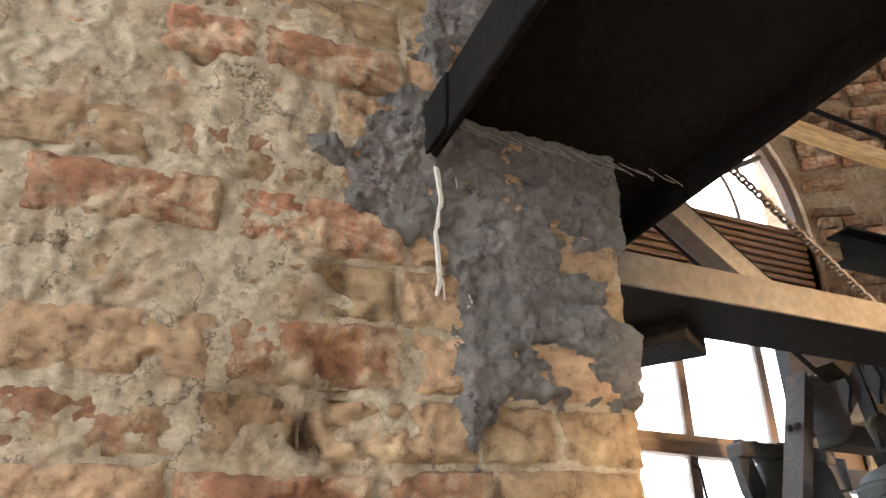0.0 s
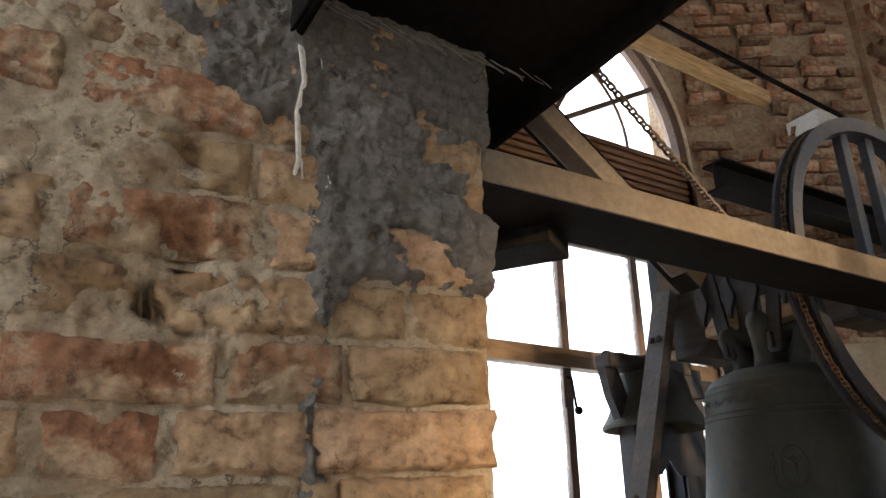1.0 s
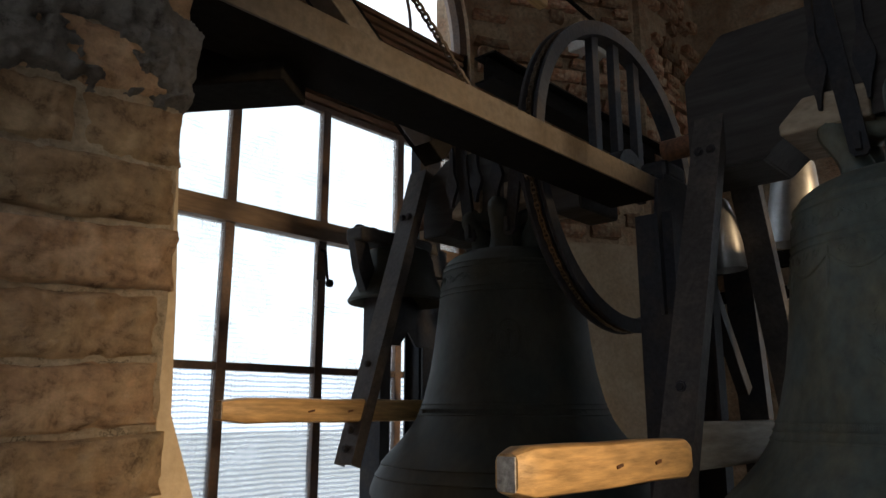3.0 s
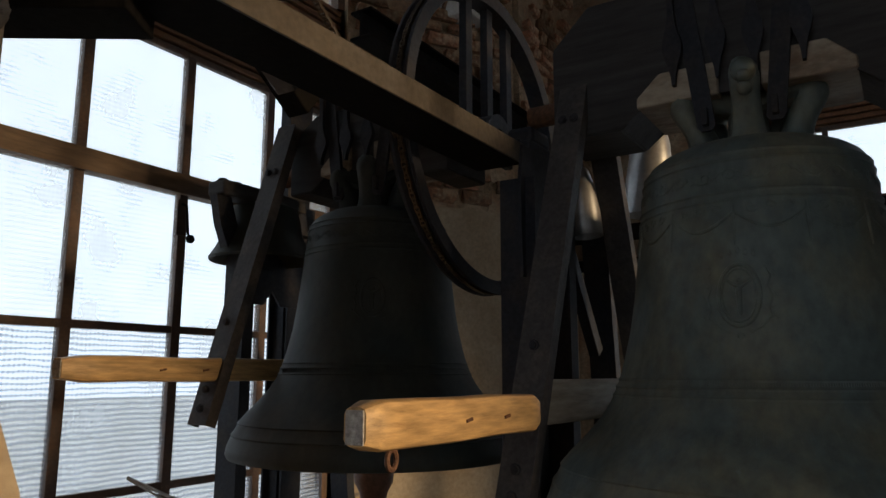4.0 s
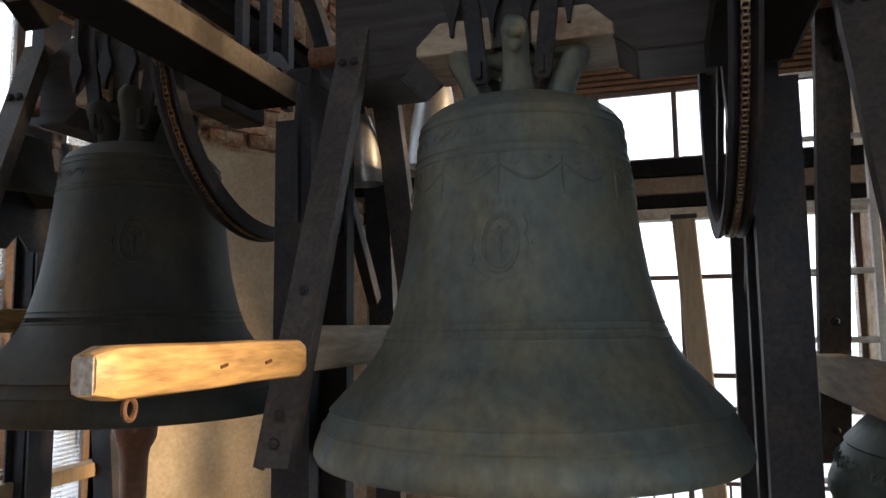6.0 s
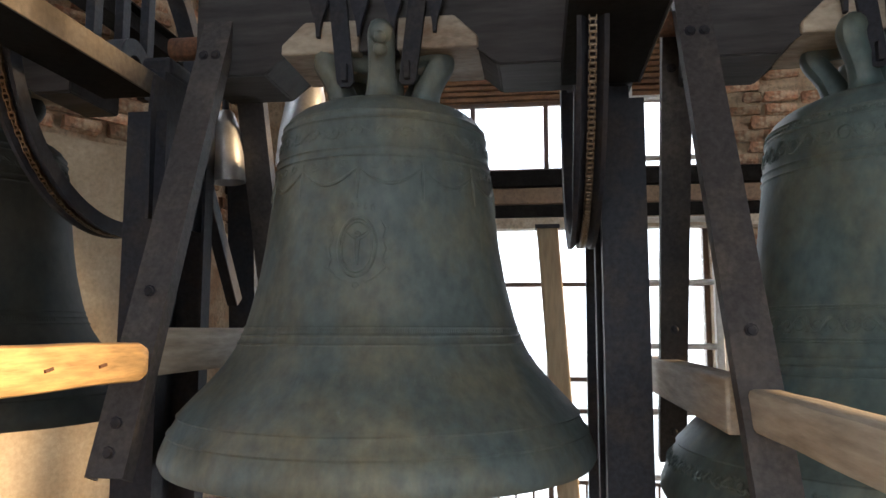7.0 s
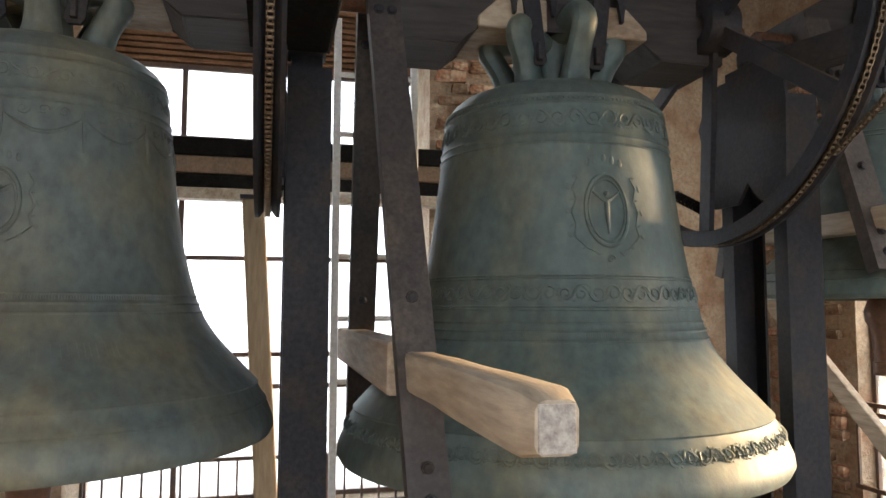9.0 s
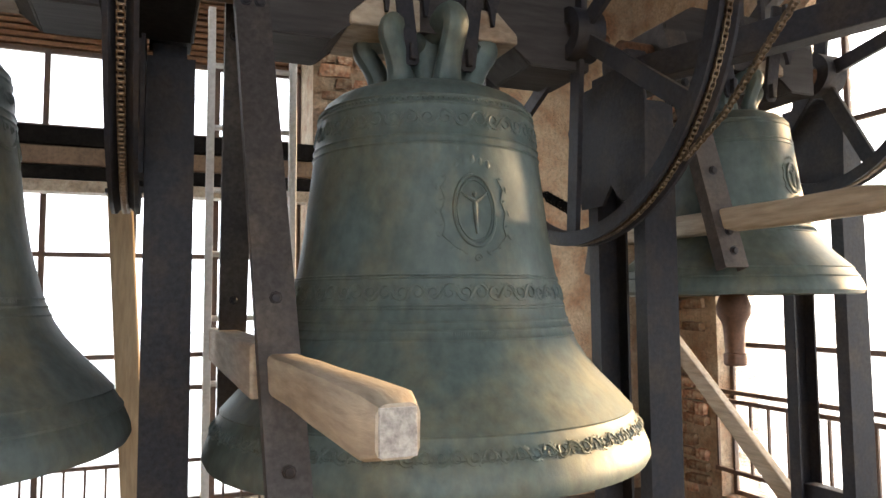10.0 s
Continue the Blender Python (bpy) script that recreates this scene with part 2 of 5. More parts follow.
def ribbed_glass(name, ribs, rough, shade=(0.86, 0.885, 0.91, 1)):
    """Wired cathedral glass: clear to light, with a pressed relief."""
    m = bpy.data.materials.new(name)
    m.use_nodes = True
    nt = m.node_tree
    for n in list(nt.nodes):
        nt.nodes.remove(n)
    out = nt.nodes.new("ShaderNodeOutputMaterial")
    clear = nt.nodes.new("ShaderNodeBsdfTransparent")
    milk = nt.nodes.new("ShaderNodeBsdfTranslucent")
    shine = nt.nodes.new("ShaderNodeBsdfGlossy")
    tc = nt.nodes.new("ShaderNodeTexCoord")
    wave = nt.nodes.new("ShaderNodeTexWave")
    wave.bands_direction = "Z"
    wave.inputs["Scale"].default_value, wave.inputs["Distortion"].default_value, wave.inputs["Detail"].default_value = ribs, 2.2, 2.0
    wave2 = nt.nodes.new("ShaderNodeTexWave")
    wave2.bands_direction = "X"
    wave2.inputs["Scale"].default_value, wave2.inputs["Distortion"].default_value = ribs * 1.2, 1.5
    cloud = nt.nodes.new("ShaderNodeTexNoise")
    cloud.inputs["Scale"].default_value, cloud.inputs["Detail"].default_value = 5.0, 6.0
    for n in (wave, wave2, cloud):
        nt.links.new(tc.outputs["Object"], n.inputs["Vector"])
    add = nt.nodes.new("ShaderNodeMath")
    add.operation = "MULTIPLY_ADD"
    add.inputs[1].default_value = 0.35
    nt.links.new(wave2.outputs["Fac"], add.inputs[0])
    nt.links.new(wave.outputs["Fac"], add.inputs[2])
    tint = nt.nodes.new("ShaderNodeMix")
    tint.data_type = "RGBA"
    tint.inputs["A"].default_value, tint.inputs["B"].default_value = shade, (0.96, 0.98, 0.985, 1)
    nt.links.new(add.outputs["Value"], tint.inputs["Factor"])
    nt.links.new(tint.outputs["Result"], clear.inputs["Color"])
    nt.links.new(tint.outputs["Result"], milk.inputs["Color"])
    mix1 = nt.nodes.new("ShaderNodeMixShader")
    some = nt.nodes.new("ShaderNodeMapRange")
    some.inputs["From Min"].default_value, some.inputs["From Max"].default_value = 0.35, 0.75
    some.inputs["To Min"].default_value, some.inputs["To Max"].default_value = 0.05, 0.35
    nt.links.new(cloud.outputs["Fac"], some.inputs["Value"])
    nt.links.new(some.outputs["Result"], mix1.inputs["Fac"])
    nt.links.new(clear.outputs["BSDF"], mix1.inputs[1])
    nt.links.new(milk.outputs["BSDF"], mix1.inputs[2])
    shine.inputs["Roughness"].default_value = rough
    mix2 = nt.nodes.new("ShaderNodeMixShader")
    mix2.inputs["Fac"].default_value = 0.06
    nt.links.new(mix1.outputs["Shader"], mix2.inputs[1])
    nt.links.new(shine.outputs["BSDF"], mix2.inputs[2])
    nt.links.new(mix2.outputs["Shader"], out.inputs["Surface"])
    return m


GLASS = ribbed_glass("wired_glass", 16.0, 0.2)
GLASS_COARSE = ribbed_glass("coarse_ribbed_glass", 15.0, 0.2, (0.62, 0.66, 0.73, 1))


# ---------------------------------------------------------------- mesh helpers
def mesh_object(name, bm, mat, smooth=False, sharp=35):
    me = bpy.data.meshes.new(name)
    bmesh.ops.recalc_face_normals(bm, faces=bm.faces)
    if smooth:
        lim = radians(sharp)
        for f in bm.faces:
            f.smooth = True
        for e in bm.edges:
            if len(e.link_faces) == 2 and e.calc_face_angle(0) > lim:
                e.smooth = False
    bm.to_mesh(me)
    bm.free()
    me.materials.append(mat)
    return new(name, me)


def part(name, bm, mat, parent, label="", smooth=False):
    ob = mesh_object(name, bm, mat, smooth)
    ob.parent = parent
    if label:
        tagged(ob, label)
    return ob


def thing(name, label, category, group="", kind="", at=(0, 0, 0)):
    ob = new(name)
    ob.empty_display_size = 0.1
    ob.location = at
    return tagged(ob, label, category, group, kind)


def box(bm, x0, x1, y0, y1, z0, z1, bevel=0.0, m=None, segments=2):
    """An upright box, its edges rounded, into bm."""
    vs = [bm.verts.new((x, y, z)) for x in (x0, x1) for y in (y0, y1) for z in (z0, z1)]
    fs = [bm.faces.new([vs[i] for i in f]) for f in ((0, 1, 3, 2), (4, 6, 7, 5), (0, 4, 5, 1), (2, 3, 7, 6), (0, 2, 6, 4), (1, 5, 7, 3))]
    geo = vs
    if bevel:
        es = list({e for f in fs for e in f.edges})
        r = bmesh.ops.bevel(bm, geom=es, offset=bevel, segments=segments, affect="EDGES", profile=0.5)
        geo = list({v for f in r["faces"] for v in f.verts} | {v for v in vs if v.is_valid})
    if m is not None:
        bmesh.ops.transform(bm, matrix=m, verts=[v for v in geo if v.is_valid])
    return geo


def boxed(*a, **k):
    bm = bmesh.new()
    box(bm, *a, **k)
    return bm


def bar_between(bm, a, b, w, h, bevel=0.0, up=(0, 0, 1), side=None):
    """A straight bar from a to b; w across (horizontal), h in the plane of up."""
    a, b = Vector(a), Vector(b)
    d = (b - a)
    length = d.length
    d.normalize()
    s = Vector(side).normalized() if side else d.cross(Vector(up)).normalized()
    u = s.cross(d).normalized()
    m = Matrix((( d.x, s.x, u.x, a.x), (d.y, s.y, u.y, a.y), (d.z, s.z, u.z, a.z), (0, 0, 0, 1)))
    return box(bm, 0, length, -w / 2, w / 2, -h / 2, h / 2, bevel, m)


def channel_between(bm, a, b, w, depth, t, open_to):
    """A rolled channel from a to b: a web w wide, with two flanges that reach depth towards open_to."""
    a, b, o = Vector(a), Vector(b), Vector(open_to)
    d = (b - a).normalized()
    o = (o - d * o.dot(d)).normalized()
    s = d.cross(o).normalized()
    pts = [(-w / 2, 0), (w / 2, 0), (w / 2, depth), (w / 2 - t, depth), (w / 2 - t * 1.2, t), (-w / 2 + t * 1.2, t), (-w / 2 + t, depth), (-w / 2, depth)]
    rings = [[bm.verts.new(p + s * x + o * y) for x, y in pts] for p in (a, b)]
    n = len(pts)
    for i in range(n):
        bm.faces.new((rings[0][i], rings[0][(i + 1) % n], rings[1][(i + 1) % n], rings[1][i]))
    for r in rings:
        bm.faces.new((r[0], r[1], r[4], r[5]))
        bm.faces.new((r[1], r[2], r[3], r[4]))
        bm.faces.new((r[0], r[5], r[6], r[7]))


def prism(bm, poly, y0, y1, axis="y"):
    """A plate: the outline poly (pairs) pushed from y0 to y1 along the axis."""
    def at(p, c):
        if axis == "y":
            return (p[0], c, p[1])
        if axis == "x":
            return (c, p[0], p[1])
        return (p[0], p[1], c)
    a = [bm.verts.new(at(p, y0)) for p in poly]
    b = [bm.verts.new(at(p, y1)) for p in poly]
    n = len(poly)
    for i in range(n):
        bm.faces.new((a[i], a[(i + 1) % n], b[(i + 1) % n], b[i]))
    bm.faces.new(a)
    bm.faces.new(b)


def tube(bm, pts, r, sides=8, closed=False, flat=1.0):
    """A round rod along pts; r may be one number or one for each point."""
    pts = [Vector(p) for p in pts]
    n = len(pts)
    rs = r if isinstance(r, (list, tuple)) else [r] * n
    rings = []
    ref = None
    for i, p in enumerate(pts):
        d = (pts[(i + 1) % n] - pts[i - 1]) if closed else (pts[min(i + 1, n - 1)] - pts[max(i - 1, 0)])
        d.normalize()
        if ref is None:
            ref = d.orthogonal().normalized()
        ref = (ref - d * ref.dot(d)).normalized()
        o = d.cross(ref)
        rings.append([bm.verts.new(p + (ref * math.cos(a) + o * math.sin(a) * flat) * rs[i]) for a in (2 * math.pi * k / sides for k in range(sides))])
    m = n if closed else n - 1
    for i in range(m):
        a, b = rings[i], rings[(i + 1) % n]
        for k in range(sides):
            bm.faces.new((a[k], a[(k + 1) % sides], b[(k + 1) % sides], b[k]))
    if not closed:
        bm.faces.new(rings[0])
        bm.faces.new(rings[-1])


def lathe(bm, profile, n=96, centre=(0, 0, 0), axis="z"):
    """Spins (radius, height) pairs round an axis."""
    rings = []
    for r, z in profile:
        ring = []
        for k in range(n):
            a = 2 * math.pi * k / n
            p = (r * math.cos(a), r * math.sin(a), z)
            if axis == "y":
                p = (p[0], z, p[1])
            if axis == "x":
                p = (z, p[0], p[1])
            ring.append(bm.verts.new((p[0] + centre[0], p[1] + centre[1], p[2] + centre[2])))
        rings.append(ring)
    for a, b in zip(rings, rings[1:]):
        for k in range(n):
            bm.faces.new((a[k], a[(k + 1) % n], b[(k + 1) % n], b[k]))
    return rings


def bolt(bm, at, r=0.012, axis="x", sign=-1):
    """A hexagon bolt head with its washer."""
    prof = [(0.0001, 0), (r * 1.35, 0), (r * 1.35, 0.003), (r, 0.003), (r, 0.010), (r * 0.8, 0.012), (0.0001, 0.0125)]
    lathe(bm, [(a, sign * b) for a, b in prof], 6 if r < 0.01 else 8, at, axis)


# ---------------------------------------------------------------- the tower room
PIER_Y, PIER_X, NORTH_Y, EAST_X, SOUTH_Y, WEST_X = 0.79, 0.605, 2.65, 5.6, -4.0, -1.7
CEIL = 6.0
part_floor = mesh_object("floor", boxed(WEST_X - 0.5, EAST_X + 0.6, SOUTH_Y - 0.6, NORTH_Y + 0.6, -0.22, -0.03), FLOORWOOD)
tagged(part_floor, "worn timber floor of the bell chamber", "floor", kind="structure")
tagged(mesh_object("ground", boxed(-900, 900, -900, 900, -30.4, -30), GROUND), "pale hazy ground far below the tower", "ground", kind="structure")
tagged(mesh_object("ceiling", boxed(WEST_X - 0.5, EAST_X + 0.6, SOUTH_Y - 0.6, NORTH_Y + 0.6, CEIL, CEIL + 0.2), BROWNWOOD), "dark timber ceiling of the bell chamber", "ceiling", kind="structure")


def holed_wall(name, label, axis, inner, outer, lo, hi, holes):
    """A wall between two planes, with arched or square openings (from, to, sill, spring, arched) cut right through."""
    bm = bmesh.new()

    def slab(u0, u1, z0, z1):
        if u1 - u0 < 1e-4 or z1 - z0 < 1e-4:
            return
        if axis == "y":
            box(bm, u0, u1, min(inner, outer), max(inner, outer), z0, z1)
        else:
            box(bm, min(inner, outer), max(inner, outer), u0, u1, z0, z1)

    u = lo
    for a, b, sill, spring, arched in sorted(holes):
        slab(u, a, -0.03, CEIL)
        slab(a, b, -0.03, sill)
        if arched:
            c, r, n = (a + b) / 2, (b - a) / 2, 28
            for k in range(n):
                t0, t1 = math.pi * k / n, math.pi * (k + 1) / n
                p, q = (c - r * math.cos(t0), spring + r * math.sin(t0)), (c - r * math.cos(t1), spring + r * math.sin(t1))
                prism(bm, [p, q, (q[0], CEIL), (p[0], CEIL)], inner, outer, axis)
        else:
            slab(a, b, spring, CEIL)
        u = b
    slab(u, hi, -0.03, CEIL)
    ob = mesh_object(name, bm, WALLBED)
    return tagged(ob, label, "wall", kind="structure")


WIN_N = (1.25, 3.27, 0.35, 3.57)
wall_north = holed_wall("wall_north", "rough old brick wall with a tall arched window", "y", NORTH_Y - 0.08, NORTH_Y + 0.07, 0.1, 6.2, [(*WIN_N, True)])
wall_east = holed_wall("wall_east", "rough old brick wall with a wide window opening", "x", EAST_X - 0.45, EAST_X + 0.25, SOUTH_Y - 0.6, NORTH_Y - 0.08, [(-1.34, 0.90, 0.1, 3.62, True)])
# the low first opening is unseen, added to bounce light onto the pier
wall_south = holed_wall("wall_south", "rough old brick wall with a wide glazed opening and an added unseen low one", "y", SOUTH_Y, SOUTH_Y - 0.35, WEST_X - 0.5, EAST_X + 0.6, [(-1.3, 0.5, 0.3, 1.75, False), (0.95, 4.31, 0.1, 1.76, True)])
# out of view; both openings are added to light the pier and bell fronts
wall_west = holed_wall("wall_west", "plain old unseen wall with openings added to light the pier and bells", "x", WEST_X, WEST_X - 0.4, SOUTH_Y, PIER_Y, [(-3.2, -1.4, 0.55, 2.1, False), (-0.85, 0.72, 1.2, 4.2, False)])
bm = bmesh.new()
prism(bm, [(3.27, NORTH_Y + 0.2), (3.27, NORTH_Y - 0.06), (4.25, 2.0), (5.16, 2.0), (5.16, NORTH_Y + 0.2)], -0.03, CEIL, "z")
splay = tagged(mesh_object("wall_splay", bm, WALLBED), "splayed brick window reveal and corner pier", "wall", kind="structure")
bm = bmesh.new()
prism(bm, [(0.1, NORTH_Y + 0.2), (0.1, PIER_Y + 0.62), (0.3, PIER_Y + 0.62), (1.25, NORTH_Y - 0.06), (1.25, NORTH_Y + 0.2)], -0.03, CEIL, "z")
tagged(mesh_object("wall_reveal", bm, WALLBED), "plain reveal behind the brick pier", "wall", kind="structure")
bm = bmesh.new()
prism(bm, [(0.45, -0.03), (0.98, -0.03), (0.785, 1.30), (0.722, 1.47), (0.715, 1.64), (0.70, 1.88), (0.698, 2.075), (0.45, 2.075)], 1.0, PIER_Y + 0.63)
tagged(mesh_object("wall_plaster", bm, PLASTER), "ochre plastered reveal behind the brick pier", "wall", kind="structure")


# ---------------------------------------------------------------- steel frame that carries the bells
def i_beam(bm, a, b, w, h, t, up=(0, 0, 1)):
    a, b = Vector(a), Vector(b)
    u = Vector(up)
    bar_between(bm, a + u * (h - t) / 2, b + u * (h - t) / 2, w, t, 0.002)
    bar_between(bm, a - u * (h - t) / 2, b - u * (h - t) / 2, w, t, 0.002)
    bar_between(bm, a, b, t * 0.8, h - 2 * t + 0.001)


# the wide beam let into the brick pier, above the viewer
main_beam = thing("main_beam", "wide dark steel channel beam let into the brick wall", "beam", kind="structure")
part("web", boxed(0.305, 0.73, -3.2, PIER_Y + 0.2, 2.246, 2.262, 0.002), SHADESTEEL, main_beam)
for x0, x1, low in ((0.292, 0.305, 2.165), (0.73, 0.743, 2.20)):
    part("flange", boxed(x0, x1, -3.2, PIER_Y + 0.2, low, 2.262, 0.004), SHADESTEEL, main_beam)
part("end_plate", boxed(0.286, 0.292, PIER_Y - 0.085, PIER_Y + 0.01, 2.167, 2.256, 0.002), SHADESTEEL, main_beam)

def trestle(y, near, far, top=2.16, beam_from=0.6, wide=0.20, lit=STEEL, post_y=0.0, rear=True):
    """One upright frame: a post of channel steel, a rear leg, a top beam that runs towards the pier, gussets and a bearing."""
    t = thing("bell_trestle", "dark painted steel trestle with a bearing on top", "trestle", "trestles under the bells", at=(near, y, 0))
    o = Vector((near, y, 0))

    def add(name, bm, mat=STEEL, label=""):
        bmesh.ops.translate(bm, verts=bm.verts, vec=-o)
        return part(name, bm, mat, t, label)

    for x, s in ((near, 1), (near + 0.30, -1)):
        bm = bmesh.new()
        channel_between(bm, (x, y + post_y, -0.03), (x, y + post_y, top - 0.12), 0.115, 0.055, 0.009, (s, 0, 0))
        add("post", bm)
    bm = bmesh.new()
    prism(bm, [(near - 0.02, top - 0.42), (near + 0.10, top - 0.42), (near + 0.15, top - 0.36), (near + 0.20, top - 0.42), (near + 0.32, top - 0.42), (near + 0.40, top - 0.14), (near + 0.34, top - 0.02), (near - 0.01, top - 0.02), (near - 0.03, top - 0.14)], *((y - 0.062, y - 0.052) if y > -0.3 else (y + 0.060, y + 0.070)))
    add("gusset", bm)
    if rear:
        bm = bmesh.new()
        channel_between(bm, (far, y, top - 0.05), (far + 0.22, y, -0.03), 0.10, 0.05, 0.009, (1, 0, 0))
        add("rear_leg", bm)
    if rear:
        bm = bmesh.new()
        bar_between(bm, (near + 0.2, y, top - 0.05), (far + 0.1, y, top - 0.05), 0.09, 0.08, 0.004)
        add("tie", bm)
        bm = bmesh.new()
        bar_between(bm, (near + 0.33, y, top - 0.10), (far, y, top - 0.62), 0.04, 0.05, 0.003)
        add("brace", bm)
    if beam_from is not None:
        bm = bmesh.new()
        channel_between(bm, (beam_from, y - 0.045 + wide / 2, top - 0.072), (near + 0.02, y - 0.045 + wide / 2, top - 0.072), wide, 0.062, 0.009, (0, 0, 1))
        beam = add("top_beam", bm, SHADESTEEL)
        # strip added in a paler steel than the beam: its lit side painted
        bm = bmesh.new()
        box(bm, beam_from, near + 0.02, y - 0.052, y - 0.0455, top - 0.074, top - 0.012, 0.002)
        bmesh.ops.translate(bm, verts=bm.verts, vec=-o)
        part("fascia", bm, lit, beam, "grimy face strip with side light put into its paler colour")
    bm = bmesh.new()
    box(bm, near + 0.05, near + 0.27, y - 0.055, y + 0.055, top - 0.02, top + 0.015, 0.004)
    box(bm, near + 0.09, near + 0.23, y - 0.045, y + 0.045, top + 0.015, top + 0.075, 0.015)
    bolt(bm, (near + 0.07, y, top + 0.015), 0.013, "z", 1)
    bolt(bm, (near + 0.25, y, top + 0.015), 0.013, "z", 1)
    add("bearing", bm, STEEL, "greasy bearing block")
    return t


T1, T2, T3, T0 = 0.94, -0.379, -1.765, 2.25
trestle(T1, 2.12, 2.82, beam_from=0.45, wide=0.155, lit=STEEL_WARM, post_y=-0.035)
trestle(T2, 2.20, 2.95, top=2.17, beam_from=0.76)
trestle(T3, 2.07, 2.95, top=2.16, beam_from=None, rear=False)
trestle(T0, 2.24, 2.80, beam_from=None)
trestle(-2.85, 2.29, 2.80, top=2.20, beam_from=None, rear=False)


# ---------------------------------------------------------------- bells
BELL = [(0.955, 0.0), (0.985, 0.004), (1.0, 0.022), (0.995, 0.045), (0.972, 0.080), (0.962, 0.088), (0.968, 0.094), (0.962, 0.100), (0.950, 0.106), (0.930, 0.128), (0.925, 0.134), (0.930, 0.139), (0.920, 0.145),
        (0.875, 0.175), (0.800, 0.222), (0.735, 0.268), (0.690, 0.307), (0.672, 0.326), (0.675, 0.331), (0.664, 0.336), (0.655, 0.348), (0.658, 0.353), (0.648, 0.358), (0.640, 0.368), (0.643, 0.373), (0.633, 0.379),
        (0.605, 0.430), (0.572, 0.510), (0.548, 0.600), (0.528, 0.700), (0.512, 0.780), (0.506, 0.812), (0.511, 0.817), (0.504, 0.822), (0.502, 0.834), (0.507, 0.839), (0.500, 0.844),
        (0.492, 0.885), (0.484, 0.918), (0.490, 0.923), (0.482, 0.928), (0.478, 0.940), (0.482, 0.945), (0.470, 0.952), (0.448, 0.972), (0.410, 0.990), (0.340, 1.010), (0.22, 1.026), (0.10, 1.034), (0.001, 1.036)]
INNER = [(0.40, 0.93), (0.44, 0.80), (0.50, 0.55), (0.58, 0.36), (0.70, 0.22), (0.84, 0.09), (0.93, 0.02)]


def bell_radius(h, full=0.0):
    extra = full * min(max((h - 0.28) / 0.16, 0.0), 1.0)
    for (r0, h0), (r1, h1) in zip(BELL, BELL[1:]):
        if h0 <= h <= h1:
            return extra + r0 + (r1 - r0) * (h - h0) / max(h1 - h0, 1e-6)
    return 0.3


class BellSkin:
    """Places on a bell's outer surface, by angle (degrees) and height (0 lip, 1 shoulder)."""

    def __init__(self, radius, height, full=0.0):
        self.r, self.h, self.full = radius, height, full

    def at(self, deg, h, proud=0.0):
        r = bell_radius(h, self.full) * self.r + proud
        a = radians(deg)
        return Vector((r * math.cos(a), r * math.sin(a), h * self.h))

    def width(self, h):
        return math.degrees(1.0 / (bell_radius(h, self.full) * self.r))     # degrees for a metre


def scroll(bm, skin, deg, h, size, turn=1, flip=1, r=0.004, sides=5):
    """One spiral of cast leafwork with its leaf blobs."""
    k = skin.width(h)
    pts, rs = [], []
    n = 18
    for i in range(n):
        f = i / (n - 1)
        a = f * 2.6 * math.pi * turn
        q = size * (1.0 - 0.78 * f)
        pts.append(skin.at(deg + k * q * math.cos(a) * flip, h + q * math.sin(a) / skin.h, r * 0.25))
        rs.append(r * (1.0 - 0.45 * f))
    tube(bm, pts, rs, sides)
    for a0 in (0.6, 2.2, 3.9):
        c = skin.at(deg + k * size * 1.15 * math.cos(a0 * turn) * flip, h + size * 1.15 * math.sin(a0 * turn) / skin.h, r * 0.2)
        leaf(bm, c, skin, deg, size * 0.34, a0)


def leaf(bm, c, skin, deg, s, a0):
    a = radians(deg)
    out, side, up = Vector((math.cos(a), math.sin(a), 0)), Vector((-math.sin(a), math.cos(a), 0)), Vector((0, 0, 1))
    d1 = side * math.cos(a0) + up * math.sin(a0)
    d2 = out.cross(d1)
    tip = bm.verts.new(c + out * s * 0.28)
    ring = [bm.verts.new(c + d1 * s * math.cos(t) + d2 * s * 0.5 * math.sin(t) - out * s * 0.1) for t in (2 * math.pi * i / 7 for i in range(7))]
    for i in range(7):
        bm.faces.new((tip, ring[i], ring[(i + 1) % 7]))


def frieze(skin, h, size, step, r, first=0, last=360):
    bm = bmesh.new()
    d, i = first, 0
    w = skin.width(h)
    while d < last:
        scroll(bm, skin, d, h, size, 1 if i % 2 else -1, 1 if i % 4 < 2 else -1, r)
        pts = [skin.at(d + step * w * f, h + math.cos(math.pi * f) * (size if i % 2 else -size) * 0.9 / skin.h, r * 0.2) for f in (0, 0.25, 0.5, 0.75, 1)]
        tube(bm, pts, r * 0.8, 5)
        for f, g in ((0.5, 0.55), (0.5, -0.6), (0.25, 0.75), (0.8, -0.75)):
            q = (1 if i % 2 else -1) * g
            leaf(bm, skin.at(d + step * w * f, h + size * q / skin.h, r * 0.2), skin, d + step * w * f, size * 0.42, i * 1.3 + f * 5)
        d += step * w
        i += 1
    return bm


